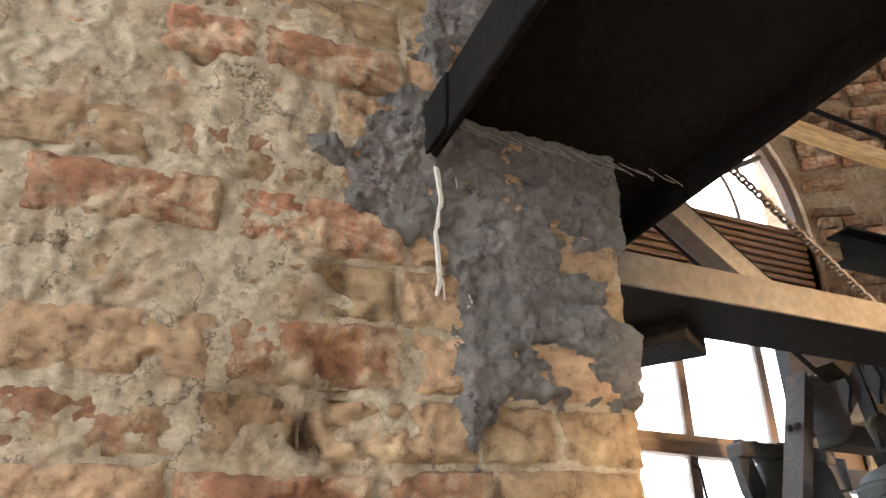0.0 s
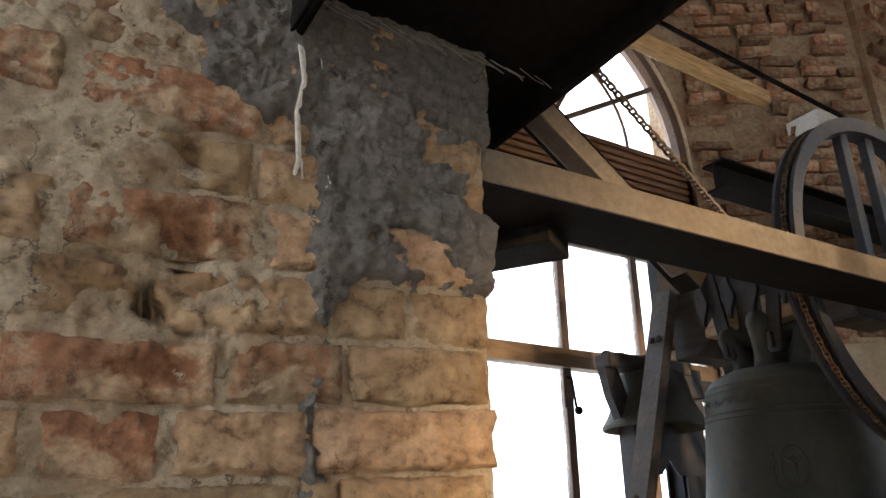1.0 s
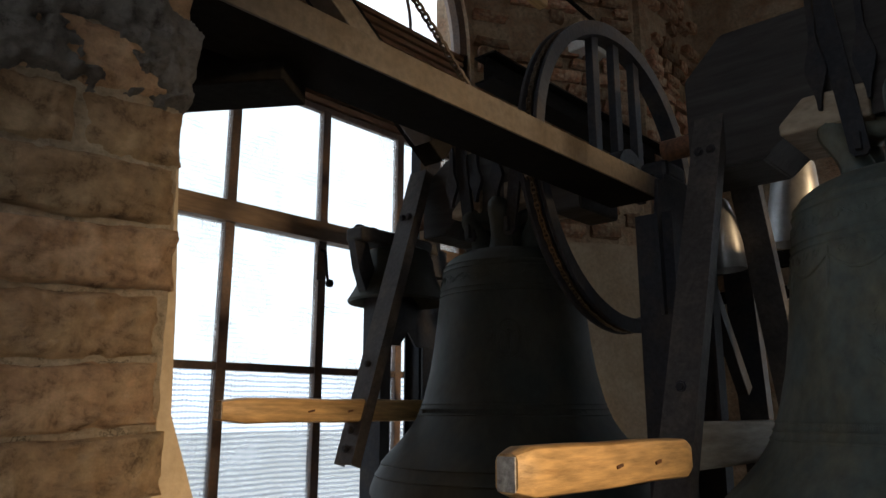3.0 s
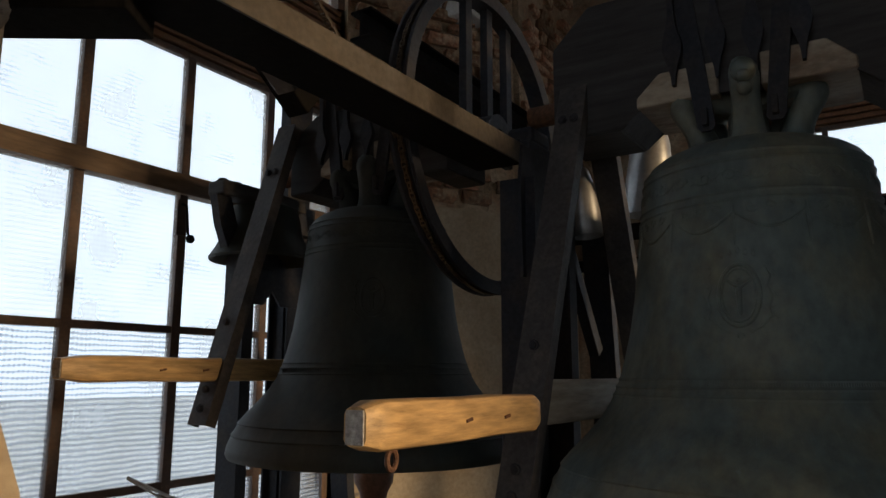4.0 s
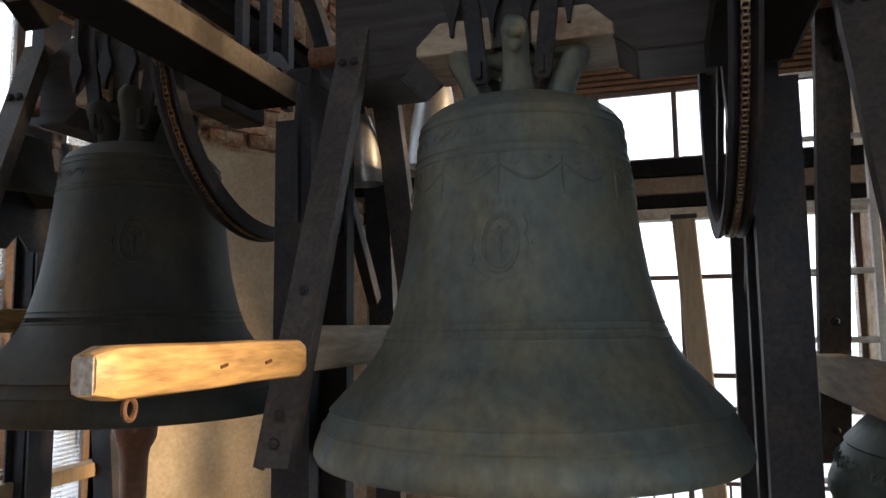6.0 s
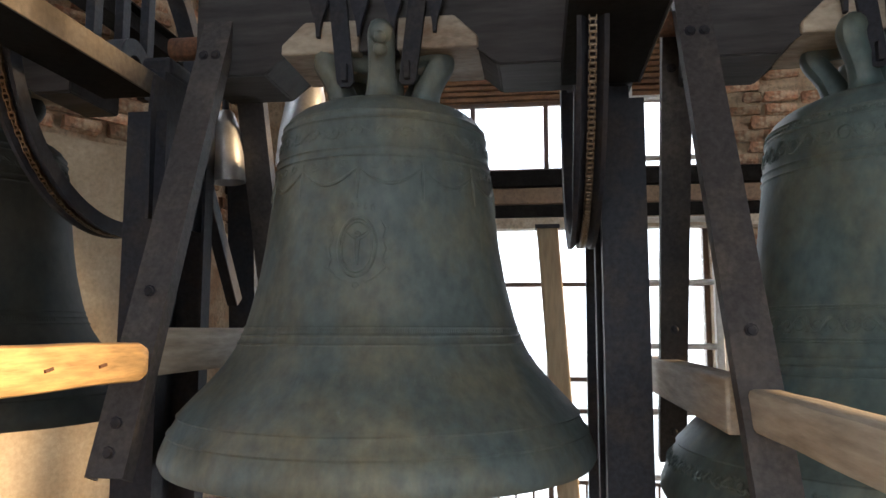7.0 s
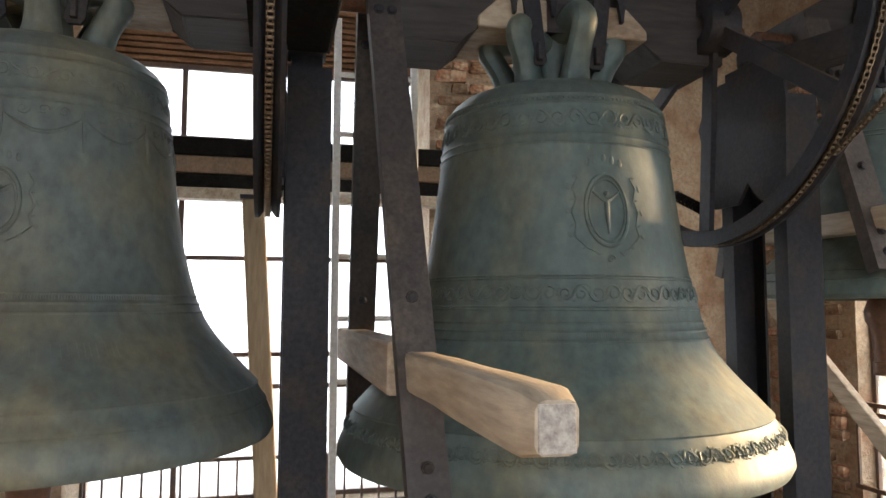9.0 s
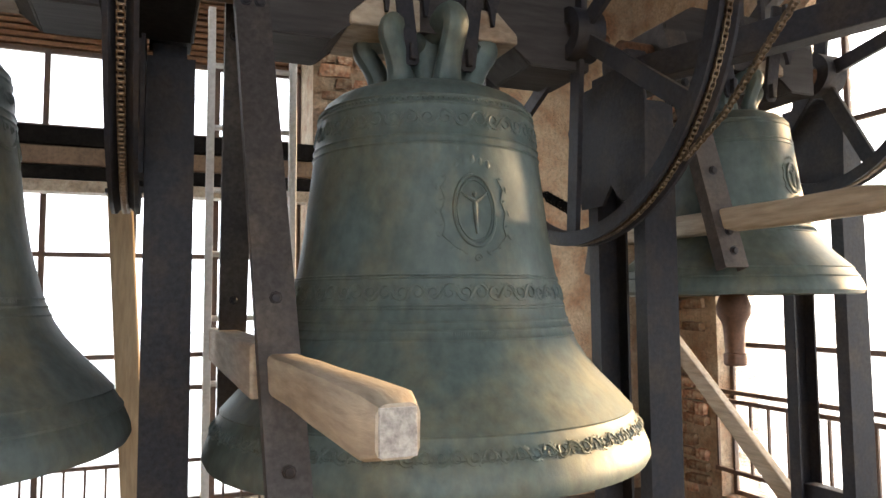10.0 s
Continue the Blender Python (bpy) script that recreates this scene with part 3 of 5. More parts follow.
def medallion(skin, deg, h, s, crown=True):
    """A cast oval with a small cross-like device, scrolled edges and a crown of leaves."""
    bm = bmesh.new()
    k = skin.width(h)

    def p(u, v, proud=0.001):
        return skin.at(deg + k * u, h + v / skin.h, proud)

    for q, r in ((1.0, 0.0055), (0.86, 0.003)):
        tube(bm, [p(s * 0.62 * q * math.cos(t), s * q * math.sin(t)) for t in (2 * math.pi * i / 32 for i in range(32))], r, 6, True)
    tube(bm, [p(0.002, -s * 0.66), p(0, -s * 0.3), p(0, s * 0.12), p(0, s * 0.30)], [0.004, 0.006, 0.008, 0.005], 8)
    tube(bm, [p(0, s * 0.38), p(0, s * 0.47), p(0, s * 0.54)], [0.004, 0.008, 0.004], 8)
    for q in (-1, 1):
        tube(bm, [p(0, s * 0.24), p(q * s * 0.20, s * 0.36), p(q * s * 0.40, s * 0.52)], [0.006, 0.005, 0.003], 6)
    for q in (-1, 1):       # long C scrolls and loose leaves along both sides
        pts = [(0.80, 0.95), (0.98, 0.62), (0.86, 0.30), (1.0, -0.05), (0.88, -0.42), (0.95, -0.72), (0.62, -1.05), (0.30, -1.20)]
        tube(bm, [p(q * s * u, s * v, 0.0) for u, v in pts], [0.0015, 0.003, 0.002, 0.0032, 0.002, 0.003, 0.0025, 0.0015], 6)
        for i, (u, v) in enumerate(pts):
            leaf(bm, p(q * s * u * 1.1, s * v, 0.0), skin, deg, s * (0.10 + 0.04 * (i % 2)), i * 1.7)
    if crown:
        for u in (-0.5, -0.25, 0, 0.25, 0.5):
            leaf(bm, p(s * u, s * (1.45 - 0.25 * abs(u))), skin, deg, s * 0.16, math.pi / 2)
        scroll(bm, skin, deg, h - s * 1.35 / skin.h, s * 0.12, 1, 1, 0.003)
    return bm


def garlands(skin, h, n, r, first, last):
    """Swags of cast leaves with hanging tassels."""
    bm = bmesh.new()
    step = (last - first) / n
    for i in range(n):
        d0 = first + i * step
        pts = [skin.at(d0 + step * f, h - 0.045 * math.sin(math.pi * f), r * 0.2) for f in [j / 8 for j in range(9)]]
        tube(bm, pts, [r * (0.6 + 0.7 * math.sin(math.pi * j / 8)) for j in range(9)], 6)
        tube(bm, [skin.at(d0, h + 0.02, r * 0.2), skin.at(d0, h - 0.03, r * 0.2), skin.at(d0, h - 0.085, 0)], [r * 0.5, r * 1.2, r * 0.6], 6)
        for f in (0.25, 0.5, 0.75):
            scroll(bm, skin, d0 + step * f, h + 0.008, 0.013, 1 if f > 0.4 else -1, 1, r * 0.55)
    return bm


def lettering_bars(skin, h, first, last, size):
    """Unreadable cast writing: small plain raised bars."""
    bm = bmesh.new()
    rng = random.Random(int(first * 7))
    d = first
    while d < last:
        k = skin.width(h)
        w = size * rng.choice((0.35, 0.5, 0.6))
        for u in (0, w):
            tube(bm, [skin.at(d + k * u, h - size * 0.5 / skin.h, -0.0002), skin.at(d + k * u, h + size * 0.5 / skin.h, -0.0002)], 0.0013, 4)
        d += k * (w + size * 0.45)
    return bm


def bell_body(owner, z, radius, height, mat, decor, arms, turn, mask=None, full=0.015):
    """The cast bell with its reliefs and crown, a part of its hung assembly."""
    skin = BellSkin(radius, height, full)
    bm = bmesh.new()
    lathe(bm, [(0.001, 0.94 * height), *[(r * radius, h * height) for r, h in INNER], *[((r + full * min(max((h - 0.28) / 0.16, 0.0), 1.0) * min(r / 0.4, 1.0)) * radius, h * height) for r, h in BELL]], 144)
    for v in bm.verts:
        q = noise.noise(v.co * 4.0 + Vector((z, radius, 0))) * 0.0015
        v.co.x *= 1 + q
        v.co.y *= 1 + q
    body = part("bell_body", bm, mat, owner, smooth=True)
    body.location.z = z
    for name, bm2 in decor(skin):
        part(name, bm2, mat, body, smooth=True)
    top, s = 1.005 * height, radius * 0.32
    for i in range(arms):
        a = 2 * math.pi * i / arms + radians(turn)
        c, d = math.cos(a), math.sin(a)
        bm = bmesh.new()
        prof = [(0.66, -0.05), (0.64, 0.22), (0.70, 0.46), (0.80, 0.70), (0.90, 0.88), (0.93, 1.02), (0.85, 1.14), (0.68, 1.18), (0.45, 1.12), (0.15, 1.0)]
        wide = [0.25, 0.20, 0.175, 0.165, 0.17, 0.175, 0.16, 0.15, 0.14, 0.14]
        for _ in range(2):      # round the bends
            prof = [prof[0], *[tuple(f * u + (1 - f) * v for u, v in zip(a0, a1)) for a0, a1 in zip(prof, prof[1:]) for f in (0.75, 0.25)], prof[-1]]
            wide = [wide[0], *[f * u + (1 - f) * v for u, v in zip(wide, wide[1:]) for f in (0.75, 0.25)], wide[-1]]
        tube(bm, [(c * s * p, d * s * p, top + s * q * (0.95 if i == 0 else 0.80)) for p, q in prof], [s * w for w in wide], 12, flat=1.25)
        if mask == i:
            for p, q, w in ((1.10, 0.94, 0.17), (1.20, 0.84, 0.09), (1.08, 0.70, 0.11)):
                bmesh.ops.create_icosphere(bm, subdivisions=2, radius=s * w, matrix=Matrix.Translation((c * s * p, d * s * p, top + s * q)))
        part("crown_arm", bm, mat, body, smooth=True)
    bm = bmesh.new()
    tube(bm, [(0, 0, top - 0.01), (0, 0, top + s * 1.0)], [s * 0.34, s * 0.24], 12)
    part("crown_core", bm, mat, body, smooth=True)
    return body


def clapper(owner, z0, z1, ball_z, r):
    """An iron clapper: stem, ball and flight below the lip."""
    bm = bmesh.new()
    lathe(bm, [(0.001, z1), (r * 0.35, z1), (r * 0.30, (z1 + ball_z) / 2), (r * 0.42, ball_z + r * 1.3), (r * 0.8, ball_z + r * 0.75), (r, ball_z + r * 0.15), (r * 0.95, ball_z - r * 0.35), (r * 0.70, ball_z - r * 0.8), (r * 0.62, ball_z - r * 1.2), (r * 0.56, z0 + r * 0.75), (r * 0.66, z0 + r * 0.7), (r * 0.66, z0 + 0.006), (r * 0.58, z0), (0.001, z0)], 24)
    part("clapper", bm, TURNED, owner, "brown turned iron clapper", smooth=True)


def decor_a(s):
    yield "upper_frieze", frieze(s, 0.882, 0.017, 0.062, 0.0028)
    yield "garland", garlands(s, 0.785, 12, 0.0042, 0, 360)
    yield "medallion", medallion(s, 181, 0.575, 0.072)
    yield "inscription", lettering_bars(s, 0.366, 150, 245, 0.012)
    yield "lettering", lettering_bars(s, 0.25, 165, 215, 0.030)


def decor_b(s):
    yield "upper_frieze", frieze(s, 0.882, 0.024, 0.046, 0.0042)
    yield "middle_frieze", frieze(s, 0.4425, 0.022, 0.040, 0.0042)
    for h in (0.404, 0.411, 0.478, 0.485):
        bm = bmesh.new()
        tube(bm, [s.at(d, h, 0.0) for d in range(0, 360, 4)], 0.003, 6, True)
        yield "moulding", bm
    yield "lip_frieze", frieze(s, 0.098, 0.017, 0.036, 0.0038)
    yield "bead_row", bead_row(s, 0.934, 150, 0.0045)
    yield "medallion", medallion(s, 180, 0.645, 0.092)
    yield "maker_mark", lettering_bars(s, 0.345, 168, 190, 0.012)


def bead_row(s, h, n, r):
    bm = bmesh.new()
    for i in range(n):
        bmesh.ops.create_icosphere(bm, subdivisions=1, radius=r, matrix=Matrix.Translation(s.at(360 * i / n, h, 0.001)))
    return bm


def decor_l(s):
    yield "upper_frieze", frieze(s, 0.882, 0.015, 0.06, 0.0025)
    yield "inscription", lettering_bars(s, 0.345, 150, 260, 0.016)
    yield "medallion", medallion(s, 215, 0.62, 0.06, False)


def decor_c(s):
    yield "shield", medallion(s, 196, 0.62, 0.05)
    yield "inscription", lettering_bars(s, 0.345, 180, 230, 0.010)


# ---------------------------------------------------------------- yokes, wheels and bar frames that swing with each bell
def yoke(owner, low, half, axle, high=0.42, recess=0.27, front=-0.09, back=0.16):
    """A heavy headstock recessed over the crown, with pale packing, forged tie straps and an axle."""
    bm = bmesh.new()
    k = low + 0.062
    prism(bm, [(-half, low), (-recess - 0.065, low), (-recess, k), (recess, k), (recess + 0.065, low), (half, low), (half, low + high * 0.72), (half - 0.12, low + high), (-half + 0.12, low + high), (-half, low + high * 0.72)], front, back, "x")
    bmesh.ops.bevel(bm, geom=list(bm.edges), offset=0.005, segments=2, affect="EDGES")
    head = part("headstock", bm, HEADWOOD, owner, "dark weathered timber headstock")
    for s in (-1, 1):
        bm = bmesh.new()
        prism(bm, [(s * 0.055, k - 0.012), (s * (recess + 0.012), k - 0.012), (s * (recess + 0.012), k + 0.018), (s * (recess - 0.055), k + 0.082), (s * 0.055, k + 0.082)], front - 0.018, back + 0.018, "x")
        bmesh.ops.bevel(bm, geom=list(bm.edges), offset=0.004, segments=1, affect="EDGES")
        part("packing_block", bm, BLOCKWOOD, head, "pale wooden packing block with red-brown stains")
    for s in (-1, 1):       # flat straps that hold the crown, each with its wedge
        bm = bmesh.new()
        y0, y1, z0, z1 = s * 0.088, s * 0.145, low - 0.056, low + high + 0.04
        prism(bm, [(y0 - 0.024, z0 + 0.012), (y0 - 0.014, z0), (y0 + 0.014, z0), (y0 + 0.024, z0 + 0.012), (y1 + 0.026, z1), (y1 - 0.026, z1)], front - 0.034, front - 0.021, "x")
        strap = part("strap", bm, STEEL, head)
        part("wedge_key", boxed(front - 0.052, front - 0.015, y0 - 0.008, y0 + 0.008, z0 + 0.012, z0 + 0.062, 0.002), STEEL, strap)
    for s in (-0.165, -0.048, 0.048, 0.165):    # forged bolts, spread like a spear head and drawn to a point
        bm = bmesh.new()
        n = 14
        left, right = [], []
        for i in range(n + 1):
            f = i / n
            z = low + 0.085 + f * (high - 0.04)
            w = 0.004 + 0.022 * math.exp(-((f - 0.30) / 0.15) ** 2) + 0.006 * f
            left.append((s - w, z))
            right.append((s + w, z))
        prism(bm, left + right[::-1], front - 0.052, front - 0.036, "x")
        part("tie_bolt", bm, STEEL, head)
    bm = bmesh.new()
    lathe(bm, [(0.001, -half - 0.12), (0.035, -half - 0.12), (0.035, half + 0.12), (0.001, half + 0.12)], 16, (0, 0, axle), "y")
    part("axle", bm, RUST, head, smooth=True)


def chain_links(bm, pts, pitch=0.0135, out=None):
    """A roller chain: paired side plates and rollers along pts."""
    for a, b in zip(pts, pts[1:]):
        a, b = Vector(a), Vector(b)
        n = max(1, round((b - a).length / pitch))
        d = (b - a) / n
        flat = Vector((0, 1, 0))
        for i in range(n):
            p = a + d * i
            q = 0.0075 if i % 2 else 0.005
            for sgn in (-1, 1):
                bar_between(bm, p + flat * q * sgn - d * 0.15, p + flat * q * sgn + d * 1.15, 0.0025, 0.009, up=(0, 1, 0), side=(0, 1, 0))
            tube(bm, [p - flat * 0.006, p + flat * 0.006], 0.004, 6)


def wheel(owner, x, y, z, r, spokes, parallel=False, turn=0.35, links=(0, 360)):
    """A bell wheel: grooved steel rim with flat spokes, a hub and drive chain lying in the groove."""
    bm = bmesh.new()
    lathe(bm, [(r - 0.045, -0.03), (r, -0.034), (r, -0.024), (r - 0.018, -0.010), (r - 0.018, 0.010), (r, 0.024), (r, 0.034), (r - 0.045, 0.03), (r - 0.05, 0.0), (r - 0.045, -0.03)], 96, axis="y")
    rim = part("wheel_rim", bm, STEEL, owner, "dark grooved steel wheel rim", smooth=True)
    rim.location = (x, y, z)
    bm = bmesh.new()
    lathe(bm, [(0.036, -0.05), (0.085, -0.05), (0.085, 0.05), (0.036, 0.05), (0.036, -0.05)], 24, axis="y")
    part("hub", bm, STEEL, rim, smooth=True)
    if parallel:
        for s in (-0.14, 0.0, 0.14):
            h = math.sqrt((r - 0.04) ** 2 - s * s)
            part("spoke", boxed(s - 0.020, s + 0.020, -0.014, 0.014, -0.06, h, 0.002), STEEL, rim)
    else:
        for k in range(spokes):
            a = 2 * math.pi * (k + turn) / spokes
            bm = bmesh.new()
            e = Vector((math.cos(a), 0, math.sin(a)))
            bar_between(bm, e * 0.07, e * (r - 0.03), 0.018, 0.055, 0.002, up=(0, 1, 0), side=(0, 1, 0))
            part("spoke", bm, STEEL, rim)
    bm = bmesh.new()
    n = 72
    pts = [((r - 0.006) * math.cos(radians(links[0] + (links[1] - links[0]) * i / n)), 0, (r - 0.006) * math.sin(radians(links[0] + (links[1] - links[0]) * i / n))) for i in range(n + 1)]
    chain_links(bm, pts)
    tagged(part("drive_chain", bm, CHAINSTEEL, rim, "greasy steel drive chain"), kind="stuff")


def bar_frame(owner, y, top, bar_z, x0, x1, lean=0.38, mat=BARWOOD, low=1.13, bar_h=0.084, bar_w=0.066, tilt=0.0, dy=0.0, hook=False, apex=0.06, bar_y=None, rear=None):
    """An inverted V of channel irons below the yoke's end with a wooden bar through its legs."""
    k = lean / (top - low)
    leg_y, by = y, (y if bar_y is None else bar_y)
    for s in (-1, 1):
        bm = bmesh.new()
        channel_between(bm, (s * apex, y - dy, top), (s * (apex + lean), y + dy, low), 0.088, 0.042, 0.007, (1.0, 0, 0))
        leg = part("leg", bm, DUSTYSTEEL, owner, "leaning channel iron leg")
        for z, q in ((low + 0.05, 0), (low + 0.11, 0), (top - 0.20, 0.018), (top - 0.20, -0.018), (bar_z + 0.16, 0)):
            bm = bmesh.new()
            f = (top - z) / (top - low)
            bolt(bm, (s * apex + s * (top - z) * k - 0.002, y - dy + 2 * dy * f + q, z), 0.011)
            part("bolt", bm, STEEL, leg)
    y = by
    if rear:                # the heavier timber that carries on behind the leg
        bm = bmesh.new()
        box(bm, rear[0], rear[1], leg_y - 0.03, leg_y + 0.045, rear[2], rear[3], 0.008)
        part("rear_timber", bm, BARGREY, owner, "grey weathered oak timber")
    bm = bmesh.new()
    n = 22
    grid = []
    corner = [(-1, -1), (1, -1), (1, 1), (-1, 1)]
    for i in range(n + 1):
        x = x0 + (x1 - x0) * i / n
        ring = []
        inset = 0.010 if i in (0, n) else 0.0
        for cy, cz in corner:
            for a in (0, 1, 2):
                ang = math.atan2(cz, cy) + radians((a - 1) * 40)
                rr = 0.013
                py = cy * (bar_w / 2 - rr - inset) + rr * math.cos(ang)
                pz = cz * (bar_h / 2 - rr - inset) + rr * math.sin(ang)
                p = Vector((x, py, pz))
                ring.append(bm.verts.new((x, y + py + 0.003 * noise.noise(p * 6 + Vector((y, 0, 0))), bar_z + tilt * (x - x0) + pz + 0.003 * noise.noise(p * 5 + Vector((4, y, 0))))))
        grid.append(ring)
    grid_n = len(grid[0])
    for a, b in zip(grid, grid[1:]):
        for q in range(grid_n):
            bm.faces.new((a[q], a[(q + 1) % grid_n], b[(q + 1) % grid_n], b[q]))
    bm.faces.new(grid[0])
    bm.faces.new(grid[-1])
    for q, v in ((0, -0.010), (n, 0.010)):
        for w in grid[q]:
            w.co.x += v
    wood = part("wooden_bar", bm, mat, owner, "rounded oak bar", smooth=True)
    part("end_grain", boxed(x0 - 0.0125, x0 + 0.004, y - bar_w / 2 + 0.014, y + bar_w / 2 - 0.014, bar_z - bar_h / 2 + 0.014, bar_z + bar_h / 2 - 0.014, 0.001), ENDGRAIN, wood)
    for q in (0.30, 0.46):
        bm = bmesh.new()
        bar_between(bm, (x0 + q - 0.012, y - bar_w / 2 - 0.001, bar_z - 0.004), (x0 + q + 0.010, y - bar_w / 2 - 0.001, bar_z), 0.005, 0.006)
        part("nail", bm, RUST, wood)
    if hook:
        bm = bmesh.new()
        tube(bm, [(x0 + 0.075 + 0.013 * math.cos(a), y - 0.012, bar_z - bar_h / 2 - 0.016 + 0.017 * math.sin(a)) for a in (2 * math.pi * i / 14 for i in range(14))], 0.005, 7, True)
        part("eye_screw", bm, RUST, wood, "rusty iron eye screw")


AX = 2.20


def hung_bell(x, y, label):
    return thing("church_bell", label, "bell", "row of hung bells", at=(x, y, 0))


h = hung_bell(2.33, 0.283, "grey-green bronze bell with garlands and a medallion on a dark yoke")
bell_body(h, 1.09, 0.587, 0.962, PATINA, decor_a, 5, 188, 0)
clapper(h, 0.80, 1.98, 1.06, 0.08)
yoke(h, 2.172, 0.55, 2.30)
wheel(h, 0.02, -0.560, 2.27, 0.60, 6, turn=0.1)
bar_frame(h, 0.482, 2.42, 1.375, -1.150, -0.515, lean=0.497, low=1.13, bar_y=0.445, hook=True, rear=(-0.405, 0.62, 1.335, 1.448))
h = hung_bell(2.33, -1.108, "blue-green bronze bell with scroll friezes and a crowned medallion")
bell_body(h, 0.998, 0.633, 1.035, PATINA_B, decor_b, 6, 188, full=0.026)
clapper(h, 0.70, 1.95, 0.95, 0.085)
yoke(h, 2.165, 0.53, 2.30, recess=0.25)
wheel(h, -0.09, -0.49, 2.28, 0.675, 6, turn=0.58)
bar_frame(h, 0.520, 2.42, 1.284, -1.232, -0.40, lean=0.55, low=0.99, mat=BARGREY, dy=-0.018, bar_y=0.500, bar_w=0.074, rear=(-0.42, 0.78, 1.225, 1.345))
h = hung_bell(2.28, 1.55, "dark bronze bell hung beside the glazed window")
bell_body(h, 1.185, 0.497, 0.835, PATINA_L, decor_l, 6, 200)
clapper(h, 0.80, 1.95, 1.12, 0.07)
yoke(h, 2.13, 0.36, 2.235, high=0.30, recess=0.18)
wheel(h, 0.01, -0.45, 2.235, 0.52, 6, True)
bar_frame(h, 0.35, 2.40, 1.474, -0.935, 0.55, lean=0.345, low=1.30, bar_h=0.076, apex=0.13)
h = hung_bell(2.33, -2.28, "small green bronze bell with a cast shield")
bell_body(h, 1.449, 0.415, 0.633, PATINA_B, decor_c, 6, 195)
clapper(h, 1.20, 2.05, 1.40, 0.06)
yoke(h, 2.187, 0.34, 2.29, high=0.26, recess=0.16)
wheel(h, 0.0, -0.47, 2.30, 0.466, 5)
bar_frame(h, 0.32, 2.34, 1.675, -0.85, 0.45, lean=0.245, low=1.53, mat=BARGREY, bar_h=0.07, apex=0.115, bar_y=0.30)


# ---------------------------------------------------------------- windows
def pane_grid(name, label, axis, plane, us, zs, rail_at=(), mull=0.022, thick=0.04):
    """A steel and wood window: mullions, rails and single panes of ribbed glass."""
    w = thing(name, label, "window", kind="structure")

    def put(bm, u0, u1, z0, z1, t0, t1, bevel=0.003):
        if axis == "y":
            box(bm, u0, u1, plane + t0, plane + t1, z0, z1, bevel)
        else:
            box(bm, plane + t0, plane + t1, u0, u1, z0, z1, bevel)

    for u in us:
        bm = bmesh.new()
        put(bm, u - mull, u + mull, zs[0], zs[-1], -thick / 2, thick / 2)
        part("mullion", bm, FRAMEPAINT, w)
    for z in zs:
        big = z in rail_at
        bm = bmesh.new()
        h = 0.045 if big else 0.016
        put(bm, us[0] - mull, us[-1] + mull, z - h, z + h, -0.045 if big else -0.016, 0.03 if big else 0.016)
        part("rail", bm, TRANSOM if big else FRAMEPAINT, w)
    for u0, u1 in zip(us, us[1:]):
        for z0, z1 in zip(zs, zs[1:]):
            bm = bmesh.new()
            put(bm, u0 + mull * 0.8, u1 - mull * 0.8, z0 + 0.012, z1 - 0.012, -0.002, 0.002, 0)
            p = part("pane", bm, GLASS_COARSE if z1 < 1.8 and axis == "y" else GLASS, w)
            p.visible_shadow = False
    return w


US = (1.27, 1.77, 2.262, 2.762, 3.25)
window_1 = pane_grid("window_1", "tall window of ribbed wired glass in brown frames", "y", NORTH_Y, US, (0.36, 1.0, 1.648, 2.29, 2.905), rail_at=(2.29,))
louvre = thing("louvre_panel", "brown stained slatted wood panel above the window", "louvre", kind="structure")
part("backing_board", boxed(1.25, 3.27, NORTH_Y + 0.01, NORTH_Y + 0.04, 2.905, 3.575), BROWNWOOD, louvre)
for i in range(15):
    z = 2.925 + i * 0.044
    bm = bmesh.new()
    box(bm, 1.25, 3.27, NORTH_Y - 0.030, NORTH_Y + 0.012, z, z + 0.03, 0.006)
    part("slat", bm, BROWNWOOD, louvre)
fan = thing("window_2", "half-round fanlight with radiating glazing bars", "window", kind="structure")
CX, CZ, FR = 2.26, 3.575, 1.01
bm = bmesh.new()
tube(bm, [(CX - FR * math.cos(math.pi * k / 40), NORTH_Y, CZ + FR * math.sin(math.pi * k / 40)) for k in range(41)], 0.055, 8)
part("frame_arch", bm, FRAMEPAINT, fan)
bm = bmesh.new()
tube(bm, [(CX - 0.58 * math.cos(math.pi * k / 30), NORTH_Y, CZ + 0.58 * math.sin(math.pi * k / 30)) for k in range(31)], 0.010, 6)
part("inner_arc", bm, FRAMEPAINT, fan)
for k in range(1, 6):
    a = math.pi * k / 6
    bm = bmesh.new()
    bar_between(bm, (CX, NORTH_Y, CZ), (CX + FR * math.cos(a), NORTH_Y, CZ + FR * math.sin(a)), 0.03, 0.03, 0.003)
    part("glazing_bar", bm, FRAMEPAINT, fan)

USE = (-1.32, -0.75, -0.22, 0.322, 0.88)
window_3 = pane_grid("window_3", "wide steel window with thin dark glazing bars", "x", EAST_X, USE, (0.12, 0.868, 1.09, 1.762, 2.20, 2.60, 3.105), mull=0.018)
louvre2 = thing("louvre_panel", "brown stained slatted wood panel above the far window", "louvre", kind="structure")
part("backing_board", boxed(EAST_X + 0.01, EAST_X + 0.04, -1.34, 0.90, 3.11, 3.63), BROWNWOOD, louvre2)
for i in range(11):
    z = 3.135 + i * 0.044
    part("slat", boxed(EAST_X - 0.03, EAST_X + 0.012, -1.34, 0.90, z, z + 0.03, 0.006), BROWNWOOD, louvre2)
fan2 = thing("window_5", "half-round fanlight over the far window", "window", kind="structure")
